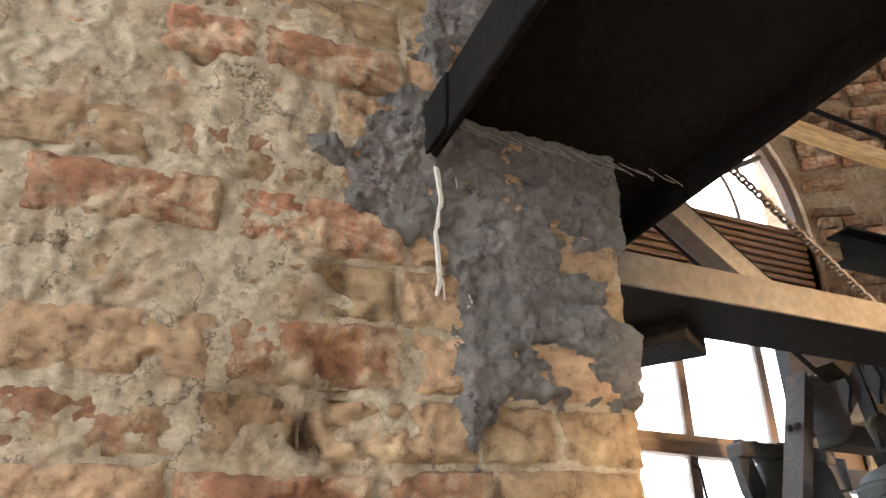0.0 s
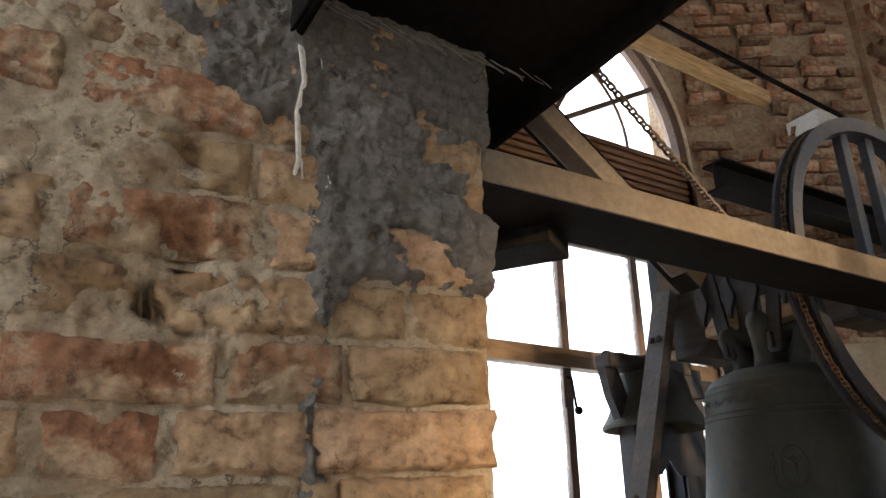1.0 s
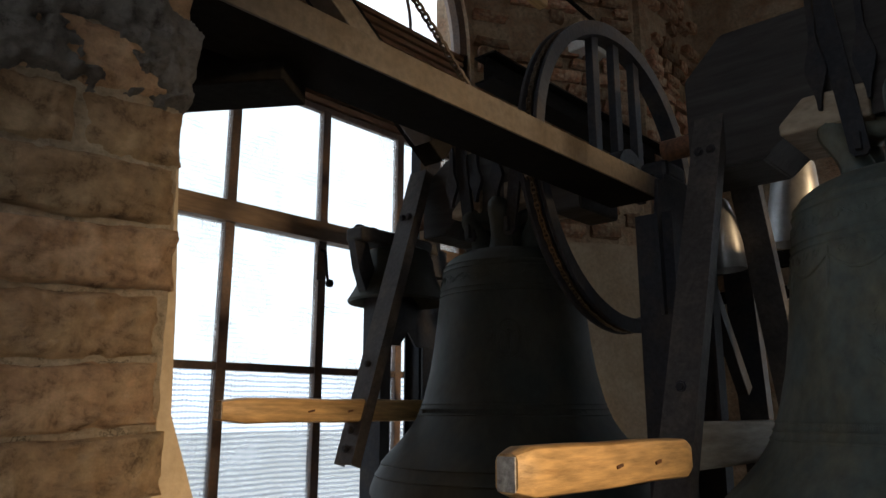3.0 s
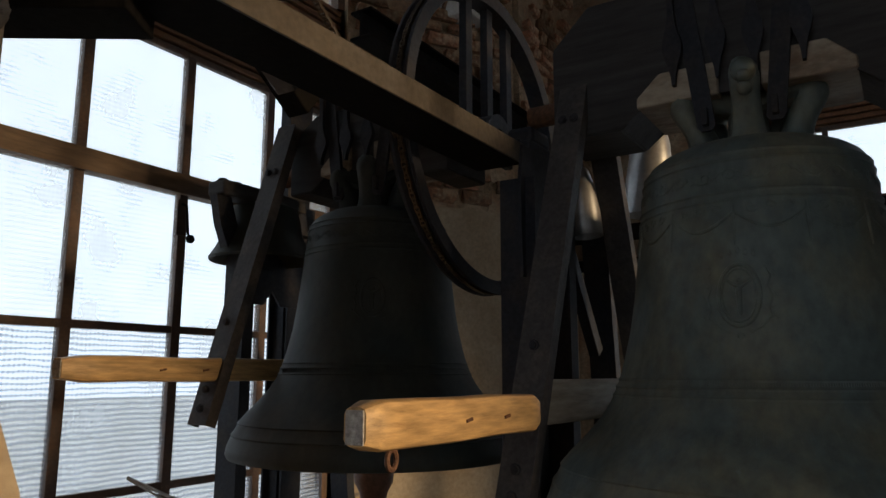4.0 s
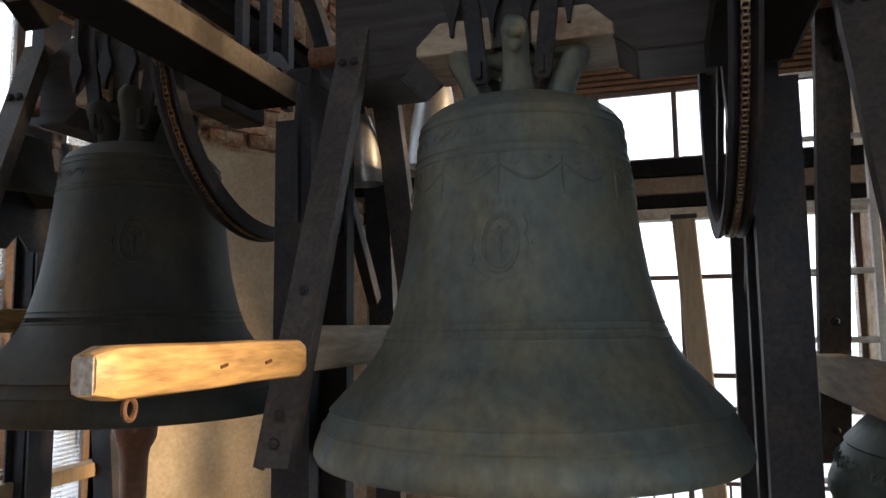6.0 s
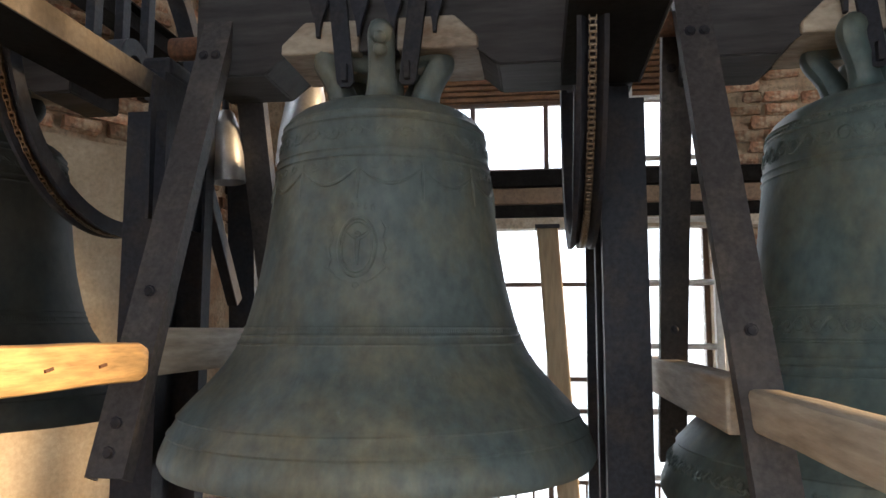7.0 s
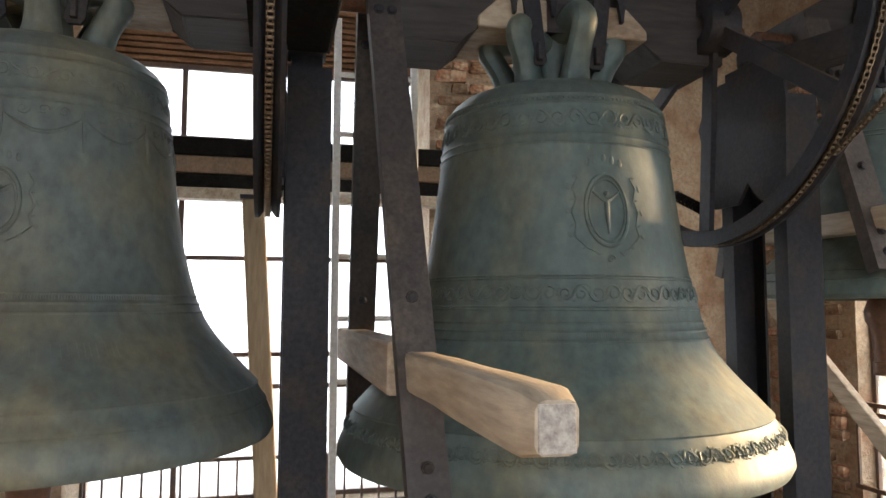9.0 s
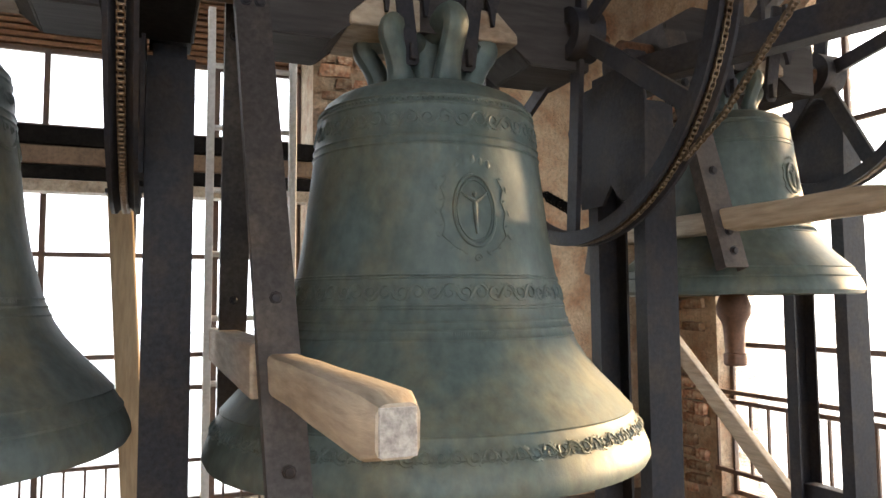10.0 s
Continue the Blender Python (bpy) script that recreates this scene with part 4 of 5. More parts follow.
for k in range(1, 6):
    a = math.pi * k / 6
    bm = bmesh.new()
    bar_between(bm, (EAST_X, -0.22, 3.63), (EAST_X, -0.22 + 1.11 * math.cos(a), 3.63 + 1.11 * math.sin(a)), 0.03, 0.03, 0.003)
    part("glazing_bar", bm, FRAMEPAINT, fan2)
bm = bmesh.new()
tube(bm, [(EAST_X, -0.22 + 0.6 * math.cos(math.pi * k / 24), 3.63 + 0.6 * math.sin(math.pi * k / 24)) for k in range(25)], 0.01, 6)
part("inner_arc", bm, FRAMEPAINT, fan2)
tie = thing("wall_beam", "dark steel and timber beams across the far window", "beam", kind="structure")
part("timber_beam", boxed(4.95, 5.10, -2.6, 2.1, 2.245, 2.352, 0.01), TRANSOM, tie)
part("steel_beam", boxed(4.93, 5.12, -2.6, 2.1, 2.356, 2.462, 0.006), SHADESTEEL, tie)
part("steel_angle", boxed(4.97, 5.10, -2.6, 2.1, 2.162, 2.241, 0.004), SHADESTEEL, tie)
part("lower_rail", boxed(4.95, 5.08, -2.6, 2.1, 2.085, 2.155, 0.006), BARGREY, tie)

rail = thing("railing", "thin dark iron railing across the far window", "railing", kind="structure")
for z in (0.42, 0.10):
    part("top_rail", boxed(5.38, 5.41, -1.34, 0.9, z - 0.012, z + 0.012, 0.003), FRAMEPAINT, rail)
for i in range(19):
    y = -1.28 + i * 0.118
    part("baluster", boxed(5.388, 5.402, y - 0.007, y + 0.007, 0.10, 0.42, 0), FRAMEPAINT, rail)

window_4 = pane_grid("window_4", "wide steel window in the sunny wall", "y", SOUTH_Y - 0.12, (0.97, 2.32, 3.30, 4.29), (0.12, 1.13, 2.48, 3.44), mull=0.016)
rail2 = thing("railing", "dark iron railing with thin balusters before the sunny window", "railing", kind="structure")
for z in (0.82, 0.76, 0.30):
    part("top_rail", boxed(0.96, 4.30, SOUTH_Y + 0.03, SOUTH_Y + 0.06, z - 0.014, z + 0.014, 0.003), FRAMEPAINT, rail2)
for i in range(22):
    x = 1.17 + i * 0.148
    part("baluster", boxed(x - 0.008, x + 0.008, SOUTH_Y + 0.037, SOUTH_Y + 0.053, 0.30, 0.76, 0), FRAMEPAINT, rail2)
prop = thing("timber_prop", "slightly leaning bare timber post", "post", at=(3.9, -0.2, 0))
bm = bmesh.new()
bar_between(bm, (0, -0.125, -0.03), (0, 0.0, 1.94), 0.105, 0.09, 0.008, up=(1, 0, 0))
part("post", bm, POSTWOOD, prop)
part("head_plate", boxed(-0.055, 0.055, -0.06, 0.06, 1.935, 1.955, 0.003), STEEL, prop, "dark iron head plate")


# ---------------------------------------------------------------- smaller fittings
def single(name, bm, mat, label, category, kind="", smooth=False):
    return tagged(mesh_object(name, bm, mat, smooth), label, category, kind=kind)


# drive chains that leave the wheels
bm = bmesh.new()
chain_links(bm, [(0.80, 1.05, 2.765), (1.02, 1.05, 2.611), (1.518, 1.08, 2.261), (1.78, 1.10, 2.11)])
single("chain", bm, CHAINSTEEL, "greasy roller chain running down to a bell wheel", "chain", "structure")
bm = bmesh.new()
chain_links(bm, [(1.76, -1.598, 1.79), (1.62, -1.598, 1.87), (1.38, -1.598, 2.08), (1.13, -1.598, 2.30)])
single("chain", bm, CHAINSTEEL, "greasy roller chain running up from a bell wheel", "chain", "structure")

# braces behind the pier's corner
brace = thing("corner_brace", "crossed dark braces behind the brick pier", "brace", kind="structure")
bm = bmesh.new()
bar_between(bm, (0.70, 1.15, 2.67), (1.42, 1.15, 2.14), 0.06, 0.055, 0.004)
part("strut", bm, STEEL_WARM, brace, "grimy brown strut")
bm = bmesh.new()
bar_between(bm, (0.80, 1.24, 2.72), (1.56, 1.24, 2.15), 0.07, 0.075, 0.004)
part("steel_strut", bm, SHADESTEEL, brace)
part("upright", boxed(0.86, 0.94, 1.28, 1.36, 2.17, 2.9, 0.004), SHADESTEEL, brace)
bm = bmesh.new()
bar_between(bm, (0.70, 1.36, 2.09), (0.925, 1.02, 2.09), 0.12, 0.075, 0.004)
part("cross_bar", bm, SHADESTEEL, brace)
part("side_plate", boxed(0.80, 0.815, 1.10, 1.22, 2.25, 2.75, 0.002), PALEPAINT, brace)

# timber and tie rod before the fanlight
bm = bmesh.new()
bar_between(bm, (1.0, 2.0, 3.77), (3.22, 2.0, 3.66), 0.06, 0.075, 0.005)
single("timber_beam", bm, BARWOOD, "orange-brown timber across the fanlight", "beam", "structure")
bm = bmesh.new()
tube(bm, [(1.2, 1.97, 3.94), (2.16, 1.97, 3.864), (3.96, 1.97, 3.72), (4.3, 1.99, 3.69)], 0.013, 8)
single("tie_rod", bm, SHADESTEEL, "thin dark iron tie rod below the vault", "rod", "structure")
single("stone_block", boxed(3.80, 4.05, 2.06, 2.30, 3.66, 3.82, 0.01), PALEPAINT, "pale stone block set in the brick reveal", "stone", "structure")
bm = bmesh.new()
i_beam(bm, (2.6, 1.92, 3.02), (4.6, 1.92, 3.02), 0.12, 0.14, 0.012)
single("wall_joist", bm, SHADESTEEL, "dark steel joist along the brick reveal", "beam", "structure")

# the little bell by the window
small = thing("service_bell", "little dark bell on a small yoke near the window", "bell", at=(2.27, 2.13, 0))
bm = bmesh.new()
lathe(bm, [(0.001, 2.02), (0.12, 2.0), (0.16, 1.95), (0.205, 1.905), (0.21, 1.915), (0.185, 1.955), (0.155, 2.02), (0.145, 2.08), (0.13, 2.12), (0.08, 2.145), (0.001, 2.15)], 40)
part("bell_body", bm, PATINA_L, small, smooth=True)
part("yoke_block", boxed(-0.25, 0.20, -0.05, 0.05, 2.13, 2.19, 0.012), HEADWOOD, small)
for x in (-0.22, -0.15, 0.06):
    bm = bmesh.new()
    bolt(bm, (x, 0, 2.19), 0.018, "z", 1)
    part("bolt", bm, STEEL, small)
part("bracket", boxed(0.16, 0.26, -0.04, 0.12, 2.04, 2.16, 0.004), STEEL, small)
bm = bmesh.new()
prism(bm, [(-0.26, 2.13), (-0.19, 2.13), (-0.15, 2.02), (-0.19, 1.92), (-0.235, 2.02)], -0.02, 0.02)
part("lever", bm, STEEL, small)

tall = thing("frame_upright", "tall dark steel upright beside the glazed window", "post", at=(2.58, 2.24, 0))
bm = bmesh.new()
channel_between(bm, (0, 0, -0.03), (0, 0, 2.72), 0.14, 0.06, 0.009, (0, 1, 0))
part("post", bm, STEEL, tall)

latch = thing("window_latch", "small dark latch handle with a round knob", "latch")
bm = bmesh.new()
tube(bm, [(2.245, NORTH_Y - 0.03, 2.20), (2.25, NORTH_Y - 0.055, 2.19), (2.262, NORTH_Y - 0.06, 2.06)], 0.007, 6)
part("rod", bm, SHADESTEEL, latch)
bm = bmesh.new()
bmesh.ops.create_icosphere(bm, subdivisions=2, radius=0.02, matrix=Matrix.Translation((2.275, NORTH_Y - 0.06, 2.045)))
part("knob", bm, SHADESTEEL, latch, smooth=True)
part("plate", boxed(2.222, 2.272, NORTH_Y - 0.032, NORTH_Y - 0.018, 2.06, 2.22, 0.003), FRAMEPAINT, latch)

bm = bmesh.new()
tube(bm, [(2.0, 2.52, 1.07), (2.15, 2.46, 0.985), (2.3, 2.43, 0.93), (2.5, 2.4, 0.88), (2.75, 2.42, 0.91)], 0.006, 6)
tube(bm, [(2.0, 2.52, 1.065), (2.15, 2.45, 0.96), (2.35, 2.43, 0.90), (2.75, 2.42, 0.90)], 0.004, 6)
single("cable", bm, PALEPAINT, "slack grey cable tied along the window", "cable")
single("window_board", boxed(2.3, 3.20, 2.28, 2.36, 0.815, 0.875, 0.006), POSTWOOD, "bare timber rail before the lower panes", "rail", "structure")

# pale sheet-metal shades behind the near trestle
def shade(at, r, length, lean):
    s = thing("sheet_metal_shade", "pale grey sheet-metal lamp shade fixed to the frame", "lamp", at=at)
    bm = bmesh.new()
    lathe(bm, [(r * 0.35, length), (r * 0.5, length * 0.96), (r * 0.78, length * 0.72), (r * 0.96, length * 0.35), (r, 0.0), (r * 0.97, 0.0), (r * 0.92, length * 0.35), (r * 0.45, length * 0.9), (0.001, length * 0.9)], 40)
    part("reflector", bm, TIN, s, smooth=True)
    bm = bmesh.new()
    tube(bm, [(0, 0, length), (0, 0, length + 0.10), (-0.05, 0, length + 0.16)], 0.012, 8)
    part("stem", bm, STEEL, s)
    s.rotation_euler = (radians(lean), 0, 0)
    return s


shade((3.12, 0.81, 2.10), 0.10, 0.42, 4)
shade((2.52, 0.845, 1.92), 0.055, 0.24, -4)

# ladder, plank and props near the far window
ladder = thing("ladder", "pale metal ladder standing by the far window", "ladder", at=(3.6, -0.57, 0))
for y in (0, -0.36):
    part("rail", boxed(-0.02, 0.02, y - 0.016, y + 0.016, -0.03, 2.75, 0.003), PALEPAINT, ladder)
for i in range(9):
    bm = bmesh.new()
    tube(bm, [(0, 0, 0.25 + i * 0.28), (0, -0.36, 0.25 + i * 0.28)], 0.013, 8)
    part("rung", bm, PALEPAINT, ladder)
bm = bmesh.new()
bar_between(bm, (4.10, -2.95, 1.76), (2.13, -2.95, 0.03), 0.045, 0.085, 0.006)
single("leaning_plank", bm, BARGREY, "weathered plank leaning against the bell frame", "plank")
bm = bmesh.new()
bar_between(bm, (2.22, -1.765, 2.16), (1.20, -2.14, 2.16), 0.07, 0.085, 0.004)
single("frame_tie", bm, STEEL, "dark steel tie between two trestles", "beam", "structure")
bm = bmesh.new()
bar_between(bm, (2.55, -2.85, 0.66), (2.22, -2.85, 0.66), 0.06, 0.06, 0.004)
bm2 = bmesh.new()
tube(bm2, [(2.50 - 0.0032 * i + 0.0, -1.62 + 0.016 * math.cos(i * 0.9), 1.80 - 0.0014 * i + 0.016 * math.sin(i * 0.9)) for i in range(52)], 0.0042, 6)
tube(bm2, [(2.52, -1.62, 1.808), (2.32, -1.62, 1.72), (2.305, -1.62, 1.715)], [0.009, 0.009, 0.014], 8)
single("coil_spring", bm2, SHADESTEEL, "dark coil spring beside the bell wheel", "spring", "structure", True)
single("trestle_rung", bm, STEEL, "short dark steel cross piece of the frame", "beam", "structure")
for k, (x, y) in enumerate(((2.62, -1.36),)):
    bm = bmesh.new()
    tube(bm, [(x, y, 2.52), (x, y, 2.02 - 0.03 * k)], 0.012, 8)
    single("suspension_rod", bm, STEEL, "thin steel rod behind the yoke", "rod", "structure")

# dusty cobwebs below the wide beam
web = thing("cobweb", "dusty grey cobweb under the steel beam", "cobweb")
rng = random.Random(5)
bm = bmesh.new()
for i in range(14):
    x = 0.32 + i * 0.029
    a, c = (x, PIER_Y - 0.010, 2.240 - 0.004 * (i % 3)), (x + rng.uniform(0.03, 0.07), PIER_Y - 0.008, 2.226 - 0.006 * (i % 2))
    tube(bm, [a, ((a[0] + c[0]) / 2, a[1] - 0.004, 2.224), c], 0.0006, 4)
tagged(part("threads", bm, COBWEB, web), kind="stuff")


# ---------------------------------------------------------------- brick pier
CRATERS = [(0.165, 1.785, 0.016, 0.05), (0.17, 1.80, 0.06, 0.030), (0.185, 1.865, 0.030, 0.022), (0.185, 1.978, 0.022, 0.030), (0.20, 1.70, 0.05, 0.020), (0.10, 1.80, 0.035, 0.022),
           (-0.01, 1.866, 0.008, 0.03), (0.01, 1.718, 0.010, 0.03), (-0.018, 2.258, 0.014, 0.03), (0.115, 1.60, 0.05, 0.018), (0.392, 1.566, 0.012, 0.02)]


def crater(x, z):
    return sum(d * math.exp(-((x - a) ** 2 + (z - b) ** 2) / (s * s)) for a, b, s, d in CRATERS)


def broken(x, z):
    """How wrecked the wall is round the hollow in the middle of the pier."""
    return math.exp(-((x - 0.21) / 0.11) ** 2 - ((z - 1.80) / 0.13) ** 2)


def fbm(x, z, k, seed, octaves=4):
    return noise.fractal(Vector((x * k + seed * 3.7, seed * 1.3, z * k + seed * 2.1)), 0.75, 2.1, octaves)


def sheet(x0, x1, z0, z1, step, height, keep=None):
    """A fine relief over the wall face; height gives how far it stands out of the plane."""
    bm = bmesh.new()
    nx, nz = round((x1 - x0) / step), round((z1 - z0) / step)
    grid = []
    for j in range(nz + 1):
        row = []
        for i in range(nx + 1):
            x, z = x0 + (x1 - x0) * i / nx, z0 + (z1 - z0) * j / nz
            d = height(x, z)
            row.append(None if d is None else bm.verts.new((x, PIER_Y - d, z)))
        grid.append(row)
    for a, b in zip(grid, grid[1:]):
        for i in range(nx):
            q = (a[i], a[i + 1], b[i + 1], b[i])
            if None not in q:
                bm.faces.new(q)
    return bm


def smooth_step(v, a, b):
    t = min(max((v - a) / (b - a), 0.0), 1.0)
    return t * t * (3 - 2 * t)


def bed(x, z):
    cover = 1.0 - smooth_step(x + 0.10 * fbm(x, z, 3, 5, 2), 0.10, 0.28)
    low = smooth_step(z + 0.06 * fbm(x, z, 4, 8, 2), 1.70, 1.95)
    out = -0.012 + cover * (0.006 + 0.0075 * low)
    return out + 0.0085 * fbm(x, z, 11, 1, 5) * (0.4 + cover * 0.6) + 0.0042 * fbm(x, z, 46, 2, 5) + 0.016 * broken(x, z) * (fbm(x, z, 24, 31, 5) + 0.35) - crater(x, z)


PATCH = [(0.28, 2.60), (0.272, 2.39), (0.289, 2.30), (0.204, 2.238), (0.198, 2.193), (0.123, 2.167), (0.126, 2.141), (0.164, 2.12), (0.206, 2.054), (0.252, 2.038), (0.323, 2.036), (0.331, 1.941), (0.338, 1.80), (0.334, 1.62), (0.340, 1.46), (0.366, 1.46), (0.362, 1.62), (0.370, 1.80),
         (0.41, 1.844), (0.479, 1.855), (0.618, 1.848), (0.622, 2.30), (0.60, 2.60)]
BARE = [(0.56, 2.062, 0.055, 0.022), (0.605, 2.02, 0.025, 0.045), (0.50, 1.888, 0.05, 0.020), (0.60, 1.99, 0.02, 0.02), (0.54, 1.872, 0.03, 0.012), (0.36, 2.36, 0.035, 0.03), (0.52, 2.10, 0.03, 0.012)]


def inside(x, z):
    """How deep (x, z) lies in the cement patch; negative outside."""
    best, hit = 9.0, False
    n = len(PATCH)
    for i in range(n):
        (xa, za), (xb, zb) = PATCH[i], PATCH[(i + 1) % n]
        if (za > z) != (zb > z) and x < (xb - xa) * (z - za) / (zb - za) + xa:
            hit = not hit
        dx, dz = xb - xa, zb - za
        t = min(max(((x - xa) * dx + (z - za) * dz) / (dx * dx + dz * dz), 0), 1)
        best = min(best, math.hypot(x - xa - t * dx, z - za - t * dz))
    d = best if hit else -best
    for a, b, sx, sz in BARE:
        q = math.hypot((x - a) / sx, (z - b) / sz)
        d = min(d, (q - 1) * min(sx, sz))
    return d


def cement(x, z):
    d = inside(x, z) + 0.022 * fbm(x, z, 18, 12, 5)
    if d < -0.012:
        return None
    body = smooth_step(d, -0.008, 0.014)
    return -0.020 + body * 0.027 + 0.009 * fbm(x, z, 14, 21, 5) + 0.0065 * fbm(x, z, 50, 22, 4) - 0.010 * math.exp(-((z - 1.99) / 0.004) ** 2) * smooth_step(x, 0.47, 0.52)


pier = thing("wall_pier", "old brick pier smeared with lime mortar and a grey cement patch", "wall", kind="structure")
part("core", boxed(WEST_X - 0.4, PIER_X - 0.03, PIER_Y + 0.06, PIER_Y + 0.62, -0.03, CEIL), WALLBED, pier)
part("mortar_bed", sheet(-0.62, PIER_X - 0.004, 1.25, 2.75, 0.004, bed), MORTAR, pier, "pale lime mortar smeared over the bricks", smooth=True)
part("cement_patch", sheet(0.09, 0.606, 1.44, 2.62, 0.0035, cement), CEMENT, pier, "rough grey cement patch", smooth=True)
for x0, x1, z0, z1 in ((-1.9, -0.60, -0.03, 4.0), (-0.62, PIER_X - 0.02, -0.03, 1.26), (-0.62, PIER_X - 0.02, 2.74, 4.0)):
    part("render_coat", boxed(x0, x1, PIER_Y - 0.004, PIER_Y + 0.08, z0, z1), MORTAR, pier)
bm = bmesh.new()
for pts, r in (([(0.306, 2.150), (0.312, 2.10), (0.305, 2.05), (0.313, 1.985), (0.311, 1.95)], 0.010), ([(0.351, 1.972), (0.355, 1.962), (0.352, 1.955)], 0.004), ([(0.335, 2.15), (0.337, 2.12)], 0.002), ([(0.318, 1.99), (0.319, 1.962)], 0.003)):
    tube(bm, [(x + 0.002 * math.sin(z * 90), PIER_Y - max(cement(x, z) or 0.002, bed(x, z)) + 0.001, z) for x, z in pts], [r * (0.35 + 0.65 * abs(math.sin(3 * i + 1))) for i in range(len(pts))], 8, flat=0.3)
part("lime_streak", bm, CHALK, pier, "white lime run")


def rough_brick(x0, x1, z0, z1, out, seed, deep, end=False):
    """One worn brick: a dented face with rounded, chipped edges and a short body behind it."""
    bm = bmesh.new()
    nx, nz = max(6, round((x1 - x0) / 0.005)), 16
    cx, cz = (x0 + x1) / 2, (z0 + z1) / 2
    rows = []
    for j in range(nz + 1):
        row = []
        for i in range(nx + 1):
            u, v = 2 * i / nx - 1, 2 * j / nz - 1
            wob = 0.004 * fbm(x0 + u * 0.1, z0 + v * 0.05, 14, seed, 3)
            x, z = cx + u * (x1 - x0) / 2 + wob * (abs(u) > 0.9), cz + v * (z1 - z0) / 2 + wob * (abs(v) > 0.9)
            edge = max(abs(u) ** 14, abs(v) ** 9)
            chip = 0.014 * max(0, fbm(x, z, 26, seed + 3, 4)) * (0.22 + edge)
            row.append(bm.verts.new((x, PIER_Y - out + 0.012 * edge + chip + 0.0042 * fbm(x, z, 16, seed, 4) + 0.0038 * fbm(x, z, 60, seed, 4) + crater(x, z) * 0.9 - 0.020 * broken(x, z) * (fbm(x, z, 24, seed % 5, 5) - 0.15), z)))
        rows.append(row)
    for a, b in zip(rows, rows[1:]):
        for i in range(nx):
            bm.faces.new((a[i], a[i + 1], b[i + 1], b[i]))
    ring = rows[0] + [r[-1] for r in rows[1:]] + rows[-1][-2::-1] + [r[0] for r in rows[-2:0:-1]]
    mid = [bm.verts.new((v.co.x + (0.010 * fbm(v.co.z, 0.3, 30, seed, 2) if end and v.co.x > x1 - 0.02 else 0), PIER_Y + deep * 0.5, v.co.z)) for v in ring]
    back = [bm.verts.new((v.co.x, PIER_Y + deep, v.co.z)) for v in ring]
    n = len(ring)
    for p, q in ((ring, mid), (mid, back)):
        for i in range(n):
            bm.faces.new((p[i], p[(i + 1) % n], q[(i + 1) % n], q[i]))
    bm.faces.new(back)
    bmesh.ops.translate(bm, verts=bm.verts, vec=(-cx, -PIER_Y, -cz))
    return bm, (cx, PIER_Y, cz)


SLOPE = 0.055           # the courses rise slightly towards the corner
rng = random.Random(11)
ROWS_Z = [1.844 + 0.0865 * k for k in range(10, 0, -1)] + [1.844 - 0.0788 * k for k in range(0, 8)]
FIXED = {10: (0.37, 0.478), 11: (0.248, 0.392), 12: (0.198, 0.352), 13: (0.12, 0.342, 0.388), 14: (0.11, 0.352)}
for k, (zt, zb) in enumerate(zip(ROWS_Z, ROWS_Z[1:])):
    cuts = list(FIXED.get(k, (0.38 - 0.11 * (k % 2) + rng.uniform(-0.02, 0.02),)))
    while cuts[0] > -0.55:
        cuts.insert(0, cuts[0] - rng.choice((0.225, 0.22, 0.12)) + rng.uniform(-0.012, 0.012))
    cuts.append(PIER_X + rng.uniform(-0.020, 0.022))
    for a, b in zip(cuts, cuts[1:]):
        cx = (a + b) / 2
        loose = cx < 0.20
        out = rng.uniform(-0.005, 0.008) if loose else rng.uniform(-0.001, 0.009)
        if 0.2 < cx and zb > 1.83:
            out = -0.001
        g = 0.0045 if loose else 0.0035
        lift = rng.uniform(-0.004, 0.004) if loose else 0.0
        bm, at = rough_brick(a + g, b - g, zb + g + lift, zt - g + lift, out, k * 7 + int(cx * 40), 0.30 if b > 0.55 else 0.05, b > 0.55)
        red = rng.random() < (0.42 if cx < 0.36 else 0.05)
        ob = part("brick", bm, BRICK_RED if red else BRICK, pier, smooth=True)
        ob.location = (at[0], at[1], at[2] + SLOPE * (at[0] - 0.48))
        ob.rotation_euler = (0, -math.atan(SLOPE), 0)


# ---------------------------------------------------------------- bricks of the tower walls
def brick_mesh(name, seed, length=0.225, height=0.068, deep=0.05):
    bm = bmesh.new()
    vs = box(bm, -length / 2, length / 2, -deep, 0.0, -height / 2, height / 2, 0.007, segments=1)
    r = random.Random(seed)
    for v in bm.verts:
        v.co += Vector((r.uniform(-0.012, 0.012), r.uniform(-0.008, 0.008), r.uniform(-0.009, 0.009)))
    me = bpy.data.meshes.new(name)
    bm.to_mesh(me)
    bm.free()
    me.materials.append(WALLBRICK)
    return me


BRICKS = [brick_mesh("brick", s) for s in range(7)] + [brick_mesh("brick", 40 + s, 0.108) for s in range(3)]


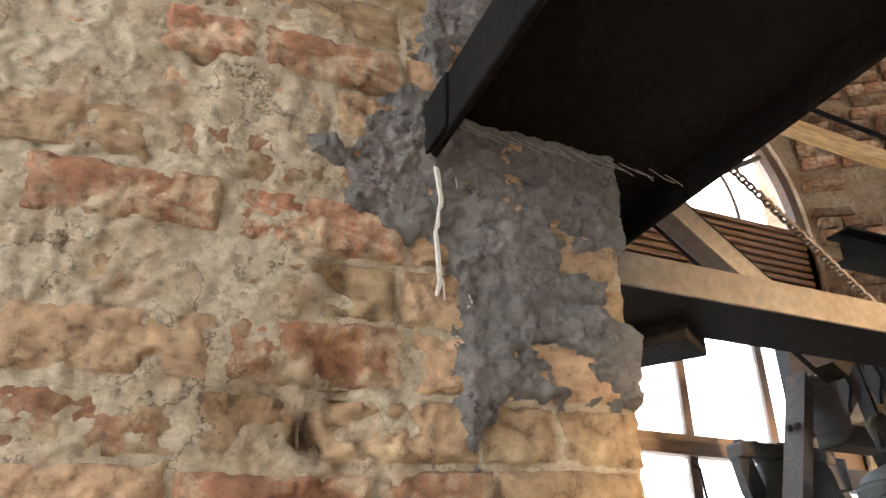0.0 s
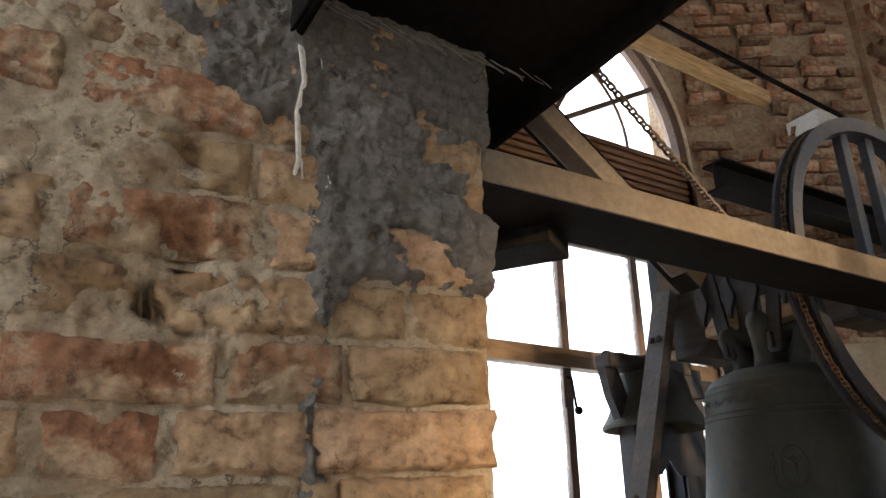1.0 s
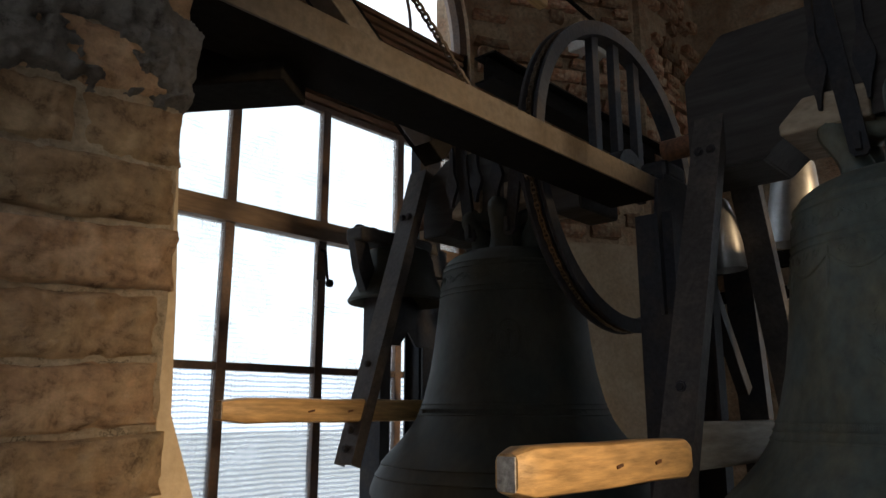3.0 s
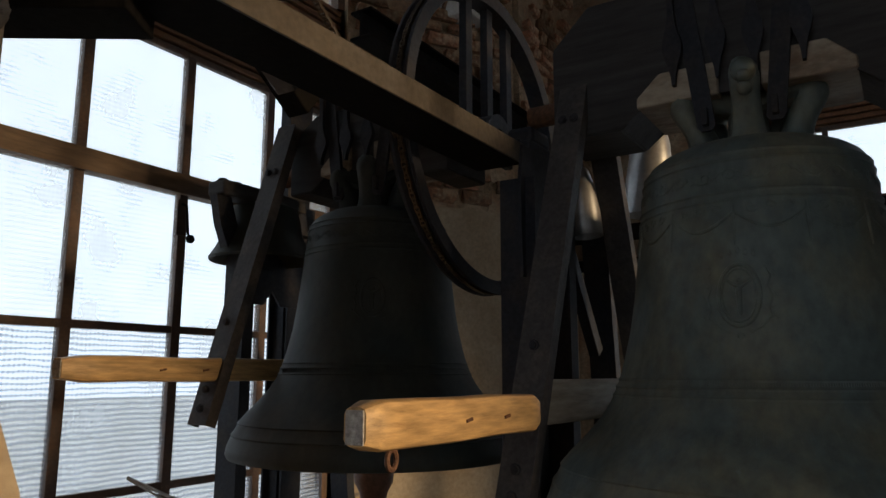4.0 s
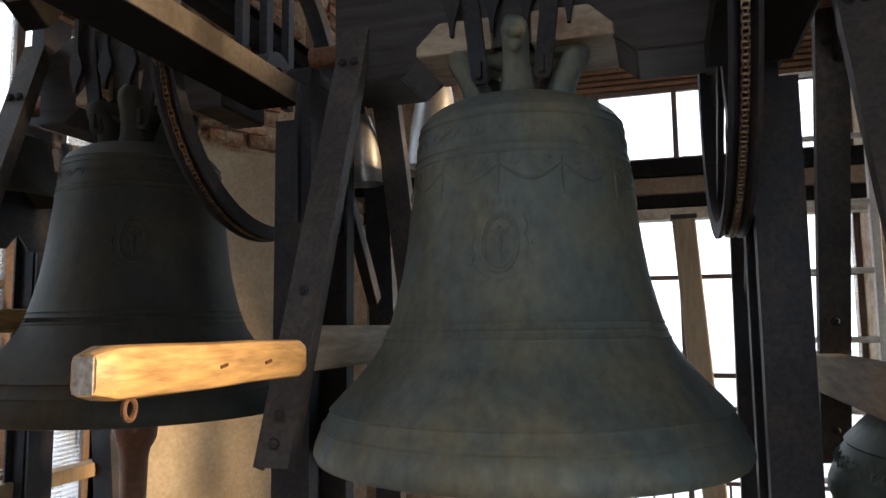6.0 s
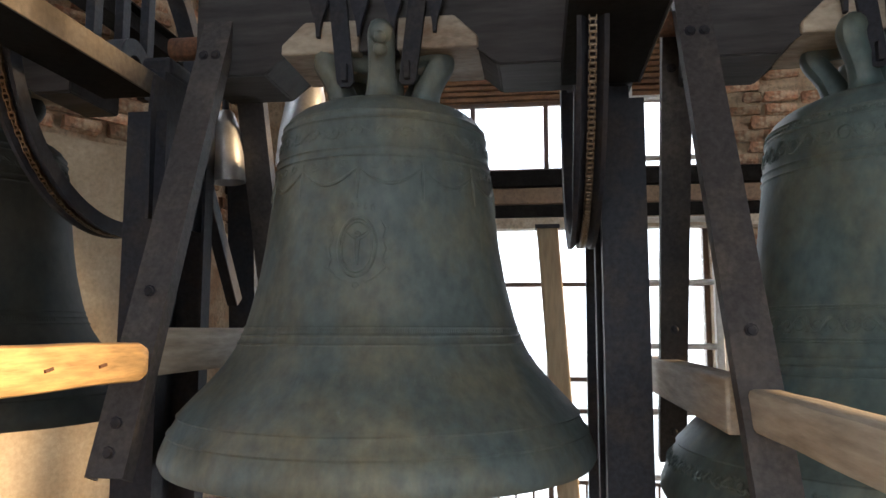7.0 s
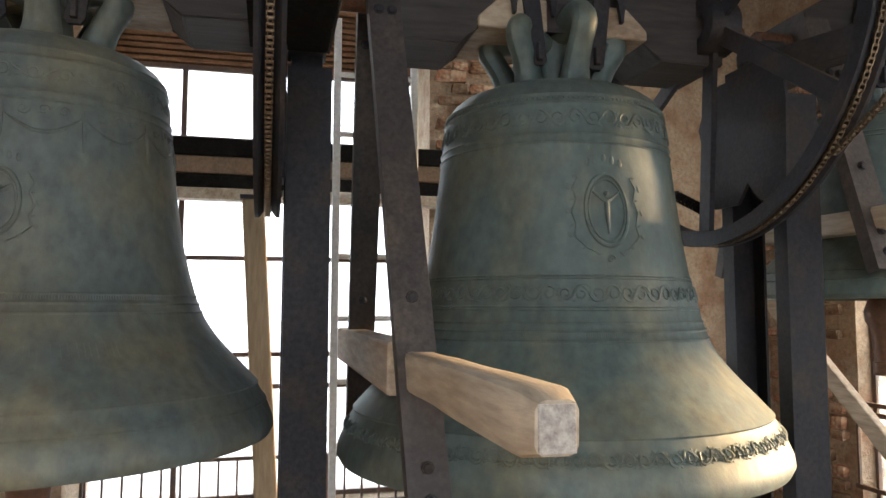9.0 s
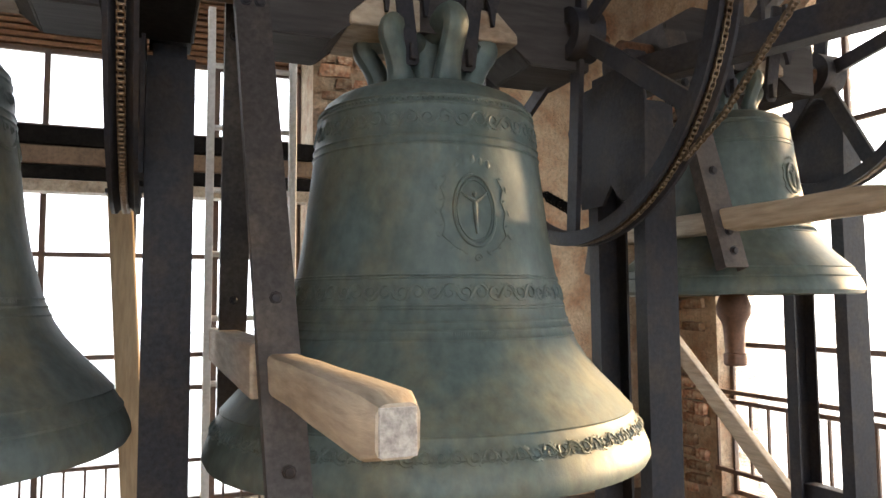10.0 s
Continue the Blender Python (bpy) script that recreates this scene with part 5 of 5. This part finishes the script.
def brick_facing(owner, origin, along, length, z0, z1, seed, most=299):
    """Courses of old bricks standing slightly proud of a wall, from origin in the direction along; they face to the right of it."""
    r = random.Random(seed)
    along = Vector(along).normalized()
    out = along.cross(Vector((0, 0, 1)))
    m0 = Matrix(((along.x, -out.x, 0, 0), (along.y, -out.y, 0, 0), (0, 0, 1, 0), (0, 0, 0, 1)))
    z, k, count = z0, 0, 0
    while z < z1:
        s = -0.11 * (k % 2) + r.uniform(0, 0.02)
        while s < length:
            short = r.random() < 0.25
            w = 0.108 if short else 0.225
            if s > -0.02 and s + w < length + 0.02 and count < most and r.random() > 0.22:
                ob = new("brick", r.choice(BRICKS[7:] if short else BRICKS[:7]))
                p = Vector(origin) + along * (s + w / 2) + out * r.uniform(-0.008, 0.010)
                ob.matrix_basis = Matrix.Translation((p.x, p.y, z)) @ m0 @ pose(r.uniform(-0.01, 0.01), 0, r.uniform(-0.008, 0.008), r.uniform(-4, 4), r.uniform(-2.5, 2.5), r.uniform(-5, 5)) @ Matrix.Diagonal((r.uniform(0.8, 1.0), 1, r.uniform(0.7, 1.12), 1))
                ob.parent = owner
                count += 1
            s += w + 0.013
        z += 0.082
        k += 1


bm = bmesh.new()
prism(bm, [(3.28, NORTH_Y - 0.075), (4.24, 1.984), (4.24, 2.004), (3.28, NORTH_Y - 0.055)], -0.03, 2.45, "z")
part("plaster_coat", bm, PLASTER, splay, "stained ochre plaster")
brick_facing(splay, (3.29, NORTH_Y - 0.07, 0), (0.98, -0.585, 0), 1.13, 2.52, 5.0, 1)
brick_facing(wall_east, (EAST_X - 0.45, -1.36, 0), (0, -1, 0), 1.3, 0.4, 4.0, 2)
corner = tagged(mesh_object("wall_corner", boxed(4.27, 5.15, 1.955, 2.0, -0.03, CEIL), WALLBED), "old brick face of the corner pier", "wall", kind="structure")
brick_facing(corner, (4.27, 1.955, 0), (1, 0, 0), 0.86, 2.2, 5.2, 3)
brick_facing(wall_south, (5.12, SOUTH_Y, 0), (-1, 0, 0), 0.80, 0.1, 3.2, 4)
